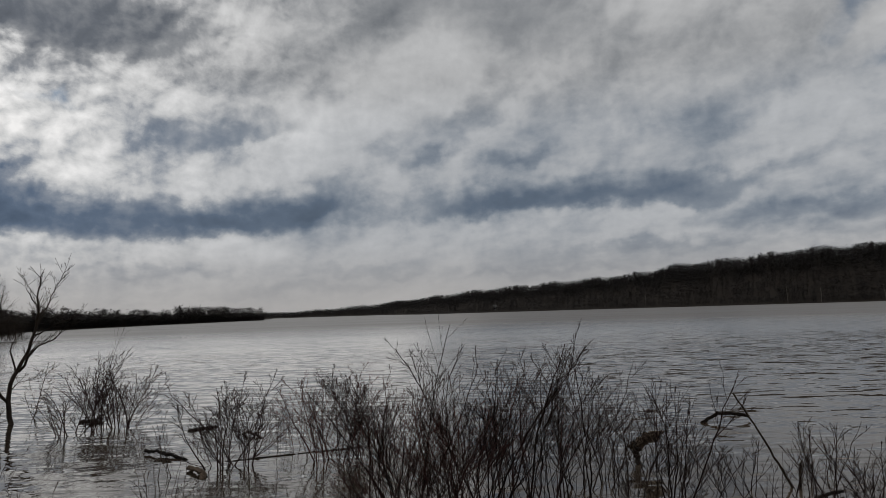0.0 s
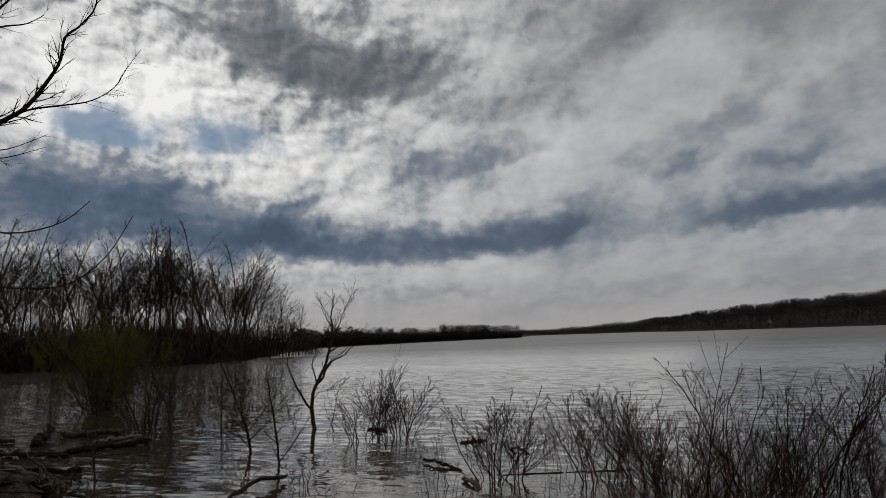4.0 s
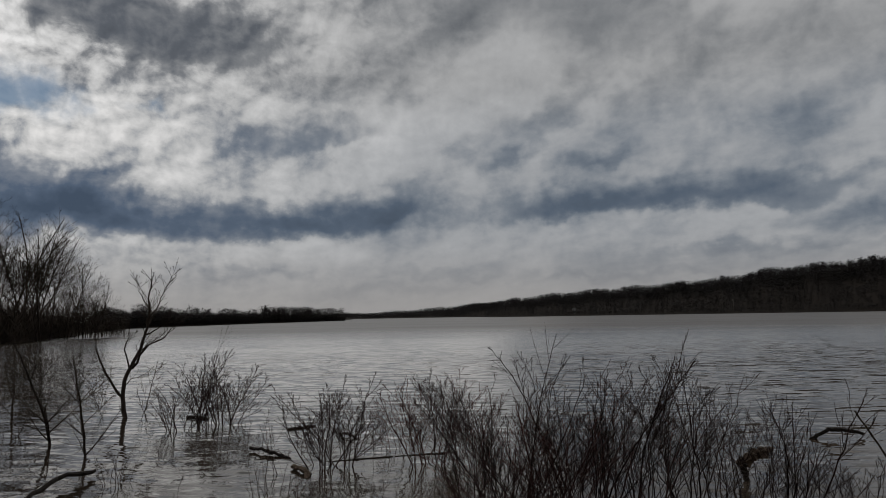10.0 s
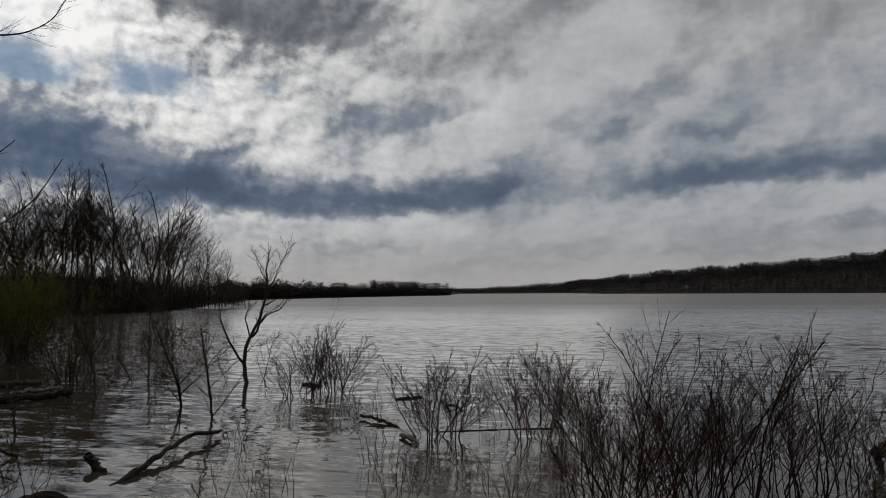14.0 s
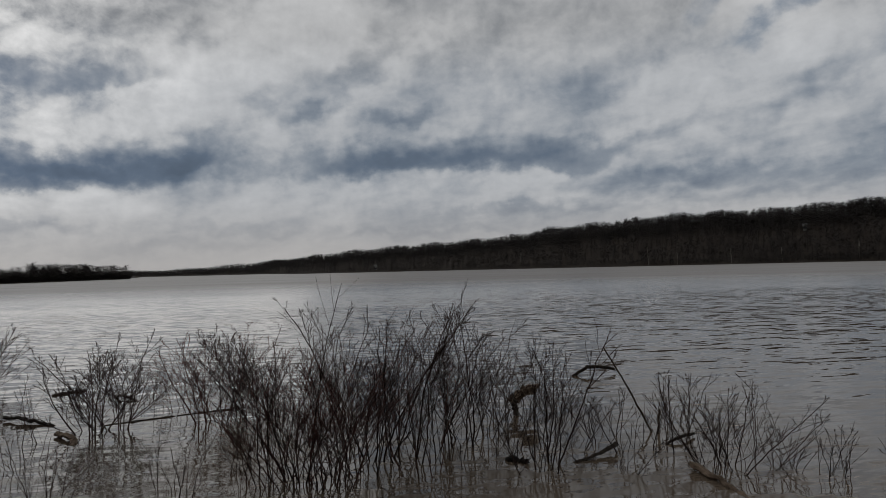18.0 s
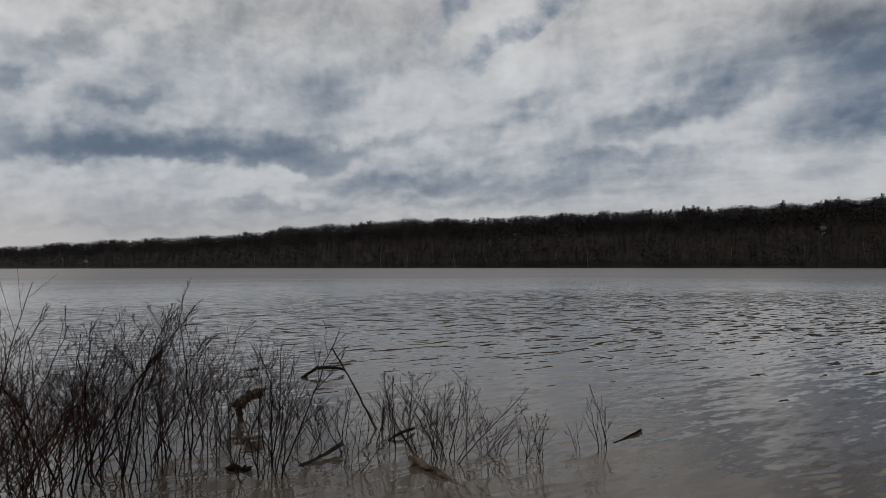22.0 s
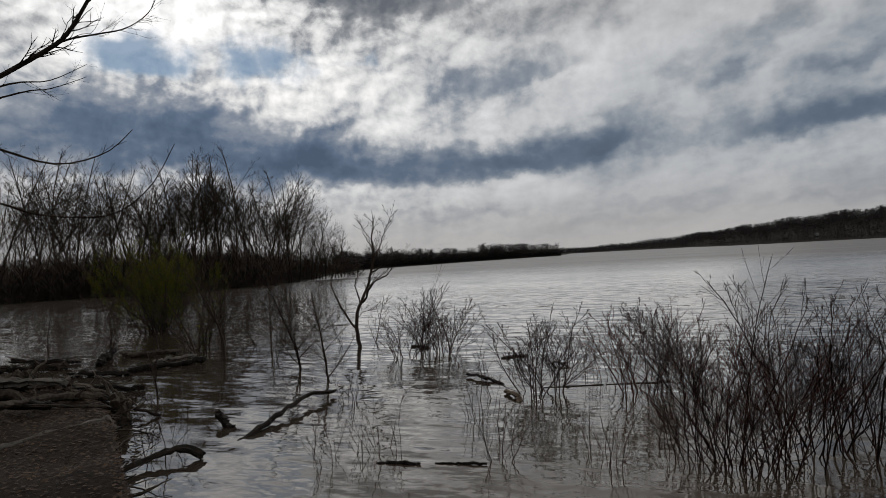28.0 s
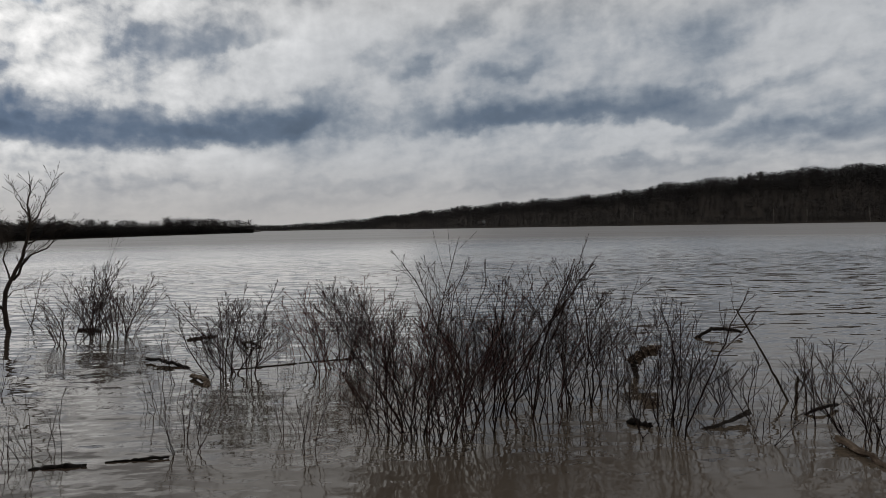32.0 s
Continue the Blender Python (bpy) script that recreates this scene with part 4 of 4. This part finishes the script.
driftwood(D, [(-3.16, 9.70, 0.03), (-3.0, 9.50, 0.045), (-2.86, 9.36, 0.03), (-2.80, 9.20, -0.02)], 0.030, 0.034, PEELED, "pale peeling end of a branch on the water", 11, 1)
driftwood(D, [(-7.0, 14.3, 0.01), (-6.7, 14.2, 0.02), (-6.43, 14.02, 0.005)], 0.022, 0.026, WET, "dark floating branch among the shrubs", 12, 2)
driftwood(D, [(-4.35, 12.80, 0.0), (-4.15, 12.98, 0.015), (-3.92, 13.12, 0.005)], 0.016, 0.020, WET, "dark floating branch among the shrubs", 13, 2)
driftwood(D, [(-3.25, 12.30, 0.0), (-3.08, 12.10, 0.05), (-2.92, 11.95, 0.03), (-2.78, 11.85, -0.02)], 0.018, 0.026, WET, "dark broken branch among the shrubs", 14, 4)
driftwood(D, [(-3.3, 6.38, 0.0), (-3.08, 6.42, 0.015), (-2.88, 6.44, 0.005)], 0.013, 0.018, WET, "dark floating branch on the water", 15, 4)
driftwood(D, [(-2.75, 6.52, 0.0), (-2.5, 6.55, 0.01), (-2.26, 6.58, 0.015)], 0.008, 0.012, WET, "thin dark floating stick", 16, 3)
driftwood(D, [(-2.85, 10.14, 0.0), (-2.4, 10.3, 0.008), (-1.98, 10.5, 0.004)], 0.006, 0.009, WET, "thin dark floating stick", 17, 2)
driftwood(D, [(-5.32, 6.8, -0.06), (-5.36, 7.2, 0.04), (-5.45, 7.7, 0.09), (-5.65, 8.6, 0.12), (-5.62, 9.2, 0.06)], 0.042, 0.018, WET, "long dark crooked branch lying in the water", 18, 3)
driftwood(D, [(-5.85, 7.2, -0.05), (-5.98, 7.25, 0.07), (-6.12, 7.32, 0.14)], 0.06, 0.035, WET, "dark stub poking out of the water", 19)
driftwood(D, [(-5.55, 5.0, 0.02), (-5.52, 5.6, 0.07), (-5.42, 5.95, 0.11), (-5.15, 6.05, 0.04)], 0.032, 0.036, WET, "dark bowed branch at the water's edge", 20, 2)
HEAP = (
    ([(-9.9, 6.95), (-8.5, 7.42)], 0.13, 0.11, DRIFT), ([(-8.5, 6.05), (-7.25, 6.75)], 0.07, 0.06, DRIFT), ([(-7.13, 5.2), (-7.55, 6.2), (-7.6, 6.9)], 0.035, 0.055, DRIFT),
    ([(-6.45, 4.7), (-6.25, 5.85)], 0.03, 0.045, BLEACHED), ([(-8.9, 6.4), (-7.6, 7.2)], 0.06, 0.05, WET), ([(-9.2, 6.3), (-7.9, 6.6)], 0.06, 0.04, BLEACHED),
    ([(-10.6, 7.0), (-8.9, 7.9)], 0.09, 0.06, WET), ([(-9.6, 5.9), (-8.2, 6.9)], 0.05, 0.05, DRIFT), ([(-8.2, 5.2), (-7.2, 5.9)], 0.03, 0.04, WET),
    ([(-10.3, 6.2), (-9.4, 7.6)], 0.06, 0.04, BLEACHED), ([(-7.9, 6.0), (-7.0, 6.6)], 0.03, 0.025, BLEACHED), ([(-8.8, 7.2), (-7.9, 7.5)], 0.05, 0.04, DRIFT),
    ([(-11.2, 6.6), (-9.7, 7.2)], 0.08, 0.07, DRIFT), ([(-9.0, 4.9), (-7.6, 5.2)], 0.05, 0.035, DRIFT), ([(-11.5, 7.9), (-9.9, 8.2)], 0.07, 0.05, DRIFT),
    ([(-8.6, 6.7), (-7.3, 7.5)], 0.025, 0.018, WET), ([(-9.3, 7.0), (-8.0, 7.0)], 0.022, 0.016, BLEACHED), ([(-7.8, 5.4), (-6.6, 6.1)], 0.020, 0.014, DRIFT), ([(-10.0, 7.6), (-8.7, 8.3)], 0.028, 0.018, DRIFT),
    ([(-8.1, 5.7), (-7.6, 7.0)], 0.022, 0.014, WET), ([(-9.5, 6.6), (-8.6, 7.7)], 0.024, 0.016, WET), ([(-10.8, 7.5), (-9.6, 7.1)], 0.03, 0.02, BLEACHED),
)


def rest_on(points, r):
    """Lay a log on the ground or the water under its ends."""
    out = []
    for x, y in points:
        dx, dy = x - EYE.x, y - EYE.y
        out.append((x, y, max(land(math.degrees(math.atan2(-dx, dy)), math.hypot(dx, dy)), 0.0) + r * 0.8))
    return out


for seed, (pts, r0, r1, mat) in enumerate(HEAP):
    lift = 0.06 * (seed % 3)
    driftwood(D, [(x, y, z + lift) for x, y, z in rest_on(pts, r0)], r0, r1, mat, "weathered driftwood log stranded on the leaf-strewn bank", 30 + seed, 3)
driftwood("stump", [(-7.5, 7.05, 0.0), (-7.45, 7.0, 0.18), (-7.5, 6.95, 0.38)], 0.11, 0.075, DRIFT, "torn driftwood stump with roots at the water's edge", 40, 7, 0.25)
for seed, (pts, r0, r1, mat) in enumerate((
        ([(-12.9, 11.0, 0.05), (-13.6, 12.0, 0.22)], 0.08, 0.05, WET), ([(-13.6, 12.2, 0.05), (-12.3, 12.6, 0.10)], 0.06, 0.05, DRIFT),
        ([(-11.3, 10.4, 0.05), (-10.6, 11.7, 0.08)], 0.07, 0.05, WET), ([(-12.2, 9.8, 0.06), (-11.0, 10.2, 0.05)], 0.06, 0.05, WET),
        ([(-14.4, 9.7, 0.12), (-13.4, 10.6, 0.06)], 0.10, 0.07, DRIFT), ([(-12.6, 8.5, 0.2), (-12.4, 9.3, 0.15)], 0.09, 0.06, DRIFT),
        ([(-11.9, 11.6, 0.03), (-11.1, 12.0, 0.12)], 0.05, 0.03, BLEACHED), ([(-15.5, 10.8, 0.12), (-13.9, 11.3, 0.05)], 0.06, 0.05, WET),
        ([(-10.2, 8.3, 0.15), (-9.3, 9.0, 0.04)], 0.05, 0.04, WET))):
    driftwood(D, pts, r0, r1, mat, "wet driftwood log floating against the bank", 50 + seed, 2)
driftwood(D, [(7.72, 4.2, 0.22), (7.62, 3.6, 0.14), (7.4, 2.7, 0.02), (7.0, 1.4, 0.1)], 0.040, 0.075, WET, "dark drift log slanting out of the water", 70)
driftwood(D, [(7.85, 4.18, 0.31), (7.95, 3.5, 0.30), (7.9, 2.4, 0.25), (7.6, 1.2, 0.2)], 0.026, 0.042, WET, "thin dark drift log lying above the water", 71, 1)


driftwood(D, [(5.55, 6.05, 0.0), (5.9, 6.15, 0.01), (6.2, 6.25, 0.015)], 0.008, 0.012, WET, "thin dark stick floating on open water", 72)
driftwood(D, [(-1.95, 10.52, 0.003), (-1.5, 10.68, 0.008), (-1.09, 10.85, 0.003)], 0.005, 0.007, WET, "thin dark floating stick", 73, 2)


# ---- overhanging tree on the bank ----
def overhanging(base, h, r, limbs, seed, label):
    rng = random.Random(seed)
    foot = Vector(base)
    tree = thing("overhanging_tree", foot, label, "tree")
    trunk = Shape()
    line = wander(rng, Vector((0, 0, -0.3)), Vector((0.05, 0.02, 1)), h, 9, 0.03, 0.03)
    trunk.tube(line, [r * (1.1 - 0.09 * i) for i in range(10)], 10, rng, 0.06)
    part("trunk", trunk.mesh("trunk", TRUNK), tree)
    for thick, twig, pts in limbs:
        path = eased([Vector(p) - foot for p in pts], 3 * len(pts))
        limb = Shape()
        n = len(path)
        limb.tube(path, [thick * (1 - 0.85 * (i / (n - 1)) ** 0.7) for i in range(n)], 6)
        twigs(limb, rng, path, 0.30, thick * 0.22, round(twig * 2.1), 2, 0.8, 0.05, 4, 0.25)
        part("limb", limb.mesh("limb", TRUNK), tree)
    return tree


overhanging((-5.35, 3.0, 0.35), 7.5, 0.13, (
    (0.024, 16, [(-5.33, 3.0, 2.5), (-4.8, 3.2, 2.9), (-4.31, 3.42, 3.11), (-4.02, 3.72, 3.39), (-3.92, 3.80, 3.50), (-3.82, 3.85, 3.66), (-3.74, 3.87, 3.79), (-3.68, 3.85, 3.93), (-3.60, 3.89, 4.01), (-3.50, 3.92, 4.14), (-3.43, 3.86, 4.32)]),
    (0.009, 9, [(-4.02, 3.72, 3.39), (-3.93, 3.81, 3.47), (-3.80, 3.94, 3.52), (-3.68, 4.06, 3.57), (-3.56, 4.14, 3.67), (-3.48, 4.16, 3.79), (-3.38, 4.19, 3.93)]),
    (0.016, 10, [(-5.3, 3.02, 3.1), (-4.6, 3.2, 3.4), (-4.11, 3.40, 3.72), (-3.85, 3.55, 4.05), (-3.68, 3.62, 4.25), (-3.63, 3.58, 4.38)]),
    (0.012, 3, [(-4.4, 3.3, 3.55), (-4.01, 3.47, 3.84), (-3.89, 3.58, 3.93), (-3.80, 3.67, 3.97), (-3.72, 3.73, 4.04)]),
    (0.010, 3, [(-4.6, 3.3, 3.0), (-4.2, 3.58, 3.17), (-4.05, 3.76, 3.21), (-3.89, 3.92, 3.33)]),
    (0.009, 2, [(-4.7, 3.3, 2.95), (-4.17, 3.63, 3.12), (-4.06, 3.77, 3.16), (-3.91, 3.93, 3.25)]),
), 5, "leafless tree on the bank with budding branches reaching over the water")
LOWER = [(-8.25, 4.3, 2.4), (-7.5, 4.5, 2.75), (-6.95, 4.72, 2.80), (-6.72, 5.11, 2.70), (-6.53, 5.42, 2.58), (-6.16, 5.90, 2.57), (-5.87, 6.19, 2.86), (-5.63, 6.34, 3.33)]
overhanging((-8.3, 4.3, 0.4), 7.0, 0.12, (
    (0.026, 12, [(-8.25, 4.3, 2.9), (-7.4, 4.5, 3.3), (-6.91, 4.64, 3.33), (-6.69, 5.03, 3.25), (-6.41, 5.48, 3.10), (-6.11, 5.84, 3.22), (-5.89, 6.02, 3.47)]),
    (0.024, 12, LOWER),
), 6, "leafless tree on the bank with long drooping branches")


# ---- leaf litter and debris on the bank ----
rng = random.Random(31)
shape = Shape()
for _ in range(22000):
    az = rng.uniform(48.5, 72)
    edge = float(near_edge(az))
    r = edge - abs(rng.gauss(0, 0.30)) * edge - rng.uniform(-0.2, 0.2)
    if r < 2.5:
        continue
    z = land(az, r)
    p = spot(az, r, max(z, 0.0) + 0.012)
    a = rng.uniform(0, 6.28)
    s = rng.uniform(0.02, 0.055)
    shape.blade(p, Vector((math.cos(a), math.sin(a), rng.uniform(-0.15, 0.3))) * s, Vector((-math.sin(a), math.cos(a), rng.uniform(-0.3, 0.3))) * s * 0.32)
tagged(new("leaf_litter", shape.mesh("leaf_litter", LITTER, False)), "brown fallen leaves strewn over the muddy bank", "leaves", kind="stuff")
shape = Shape()
for _ in range(420):
    az = rng.uniform(48.5, 70)
    edge = float(near_edge(az))
    r = edge + rng.gauss(-0.4, 0.7)
    p = spot(az, r, max(land(az, r), 0.0) + 0.012)
    a = rng.uniform(0, 6.28)
    line = wander(rng, p, Vector((math.cos(a), math.sin(a), 0)), rng.uniform(0.2, 0.9), 4, 0.15, 0.0)
    t = rng.uniform(0.004, 0.012)
    shape.tube(line, [t, t, t * 0.9, t * 0.7, t * 0.5], 4)
tagged(new("drift_sticks", shape.mesh("drift_sticks", DRIFT)), "small sticks washed up along the water's edge", "sticks", kind="stuff")


# ---- conifers and houses on the far hill ----
def pine(az, r, h, seed):
    rng = random.Random(seed)
    tree = thing("pine_tree", spot(az, r, land(az, r)), "dark evergreen pine on the crest of the far hill", "tree", "pines on the hill")
    trunk, crown = Shape(), Shape()
    line = [Vector((0, 0, -0.5)), Vector((0.1, 0, h * 0.5)), Vector((0, 0.1, h))]
    trunk.tube(line, [0.22, 0.15, 0.04], 5)
    for _ in range(260):
        u = rng.uniform(0.3, 1.0)
        a = rng.uniform(0, 6.28)
        d = h * 0.24 * (1.15 - u) * rng.uniform(0.4, 1.0)
        p = Vector((math.cos(a) * d, math.sin(a) * d, h * u))
        crown.blade(p, Vector((math.cos(a), math.sin(a), rng.uniform(-0.1, 0.5))) * rng.uniform(0.8, 1.5), Vector((-math.sin(a), math.cos(a), 0.3)) * 0.4)
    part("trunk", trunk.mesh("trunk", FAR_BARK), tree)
    part("crown", crown.mesh("crown", NEEDLES), tree, "dark green needles")


for k, (az, h) in enumerate(((-50.6, 11), (-51.6, 12), (-52.3, 11), (-53.4, 12), (-56.5, 11), (-58.7, 12), (-61.5, 11), (-62.3, 12), (-65, 11))):
    pine(az, float(far_edge(az)) + 330 - (k % 3) * 12, h, 80 + k)

WALL_PAINT, ROOF_TONE, PANE = plain("pale siding", (0.17, 0.165, 0.155)), plain("grey shingles", (0.06, 0.058, 0.056)), plain("dark window", (0.03, 0.035, 0.04), 0.15)


def box(x0, x1, y0, y1, z0, z1):
    s = Shape()
    s.v = [Vector((x, y, z)) for z in (z0, z1) for y in (y0, y1) for x in (x0, x1)]
    s.f = [(0, 2, 3, 1), (4, 5, 7, 6), (0, 1, 5, 4), (2, 6, 7, 3), (0, 4, 6, 2), (1, 3, 7, 5)]
    return s


def house(az, r, wide, seed):
    at = spot(az, r, land(az, r))
    home = thing("house", at, "small white house among the trees of the far hill", "house", "houses on the hill")
    home.rotation_euler = (0, 0, radians(az))
    part("wall", box(-wide, wide, -3.5, 3.5, -2, 3.2).mesh("wall", WALL_PAINT, False), home)
    roof = Shape()
    w = wide + 0.5
    roof.v = [Vector(p) for p in ((-w, -4, 3.1), (w, -4, 3.1), (w, 4, 3.1), (-w, 4, 3.1), (-w, 0, 5.4), (w, 0, 5.4))]
    roof.f = [(0, 1, 5, 4), (2, 3, 4, 5), (0, 4, 3), (1, 2, 5), (0, 3, 2, 1)]
    part("roof", roof.mesh("roof", ROOF_TONE, False), home, "grey shingled gable roof")
    for k in range(3):
        x = -wide * 0.6 + k * wide * 0.6
        part("window", box(x - 0.5, x + 0.5, -3.56, -3.48, 1.0, 2.3).mesh("window", PANE, False), home, "dark window pane")


house(-38.1, 618, 1.3, 1)
house(-4.3, 690, 1.2, 2)
house(-61.3, 545, 1.4, 3)

# pale trunks on the far shore
rng = random.Random(77)
for az, back in ((-26.8, 8), (-29.0, 14), (-36.5, 20), (-41.5, 25), (-44.0, 12), (-47.5, 30), (-50.5, 10), (-55.0, 22), (-33.0, 10), (-16.5, 40), (-60.0, 14), (-64.0, 30)):
    r = float(far_edge(az)) + back - 3
    birch = thing("pale_tree", spot(az, r, land(az, r)), "pale-barked bare tree at the foot of the far hill", "tree", "pale trees on the far shore")
    shape = Shape()
    h = rng.uniform(9, 14)
    line = wander(rng, Vector((0, 0, -0.5)), Vector((0, 0, 1)), h, 6, 0.05, 0.03)
    shape.tube(line, [0.20 * (1.1 - 0.15 * i) for i in range(7)], 5)
    part("trunk", shape.mesh("trunk", PALE_BARK), birch)
    shape = Shape()
    twigs(shape, rng, line, h * 0.3, 0.06, 12, 2, 0.7, 0.1, 3, 0.4)
    part("crown", shape.mesh("crown", PALE_BARK), birch, "pale leafless twigs")
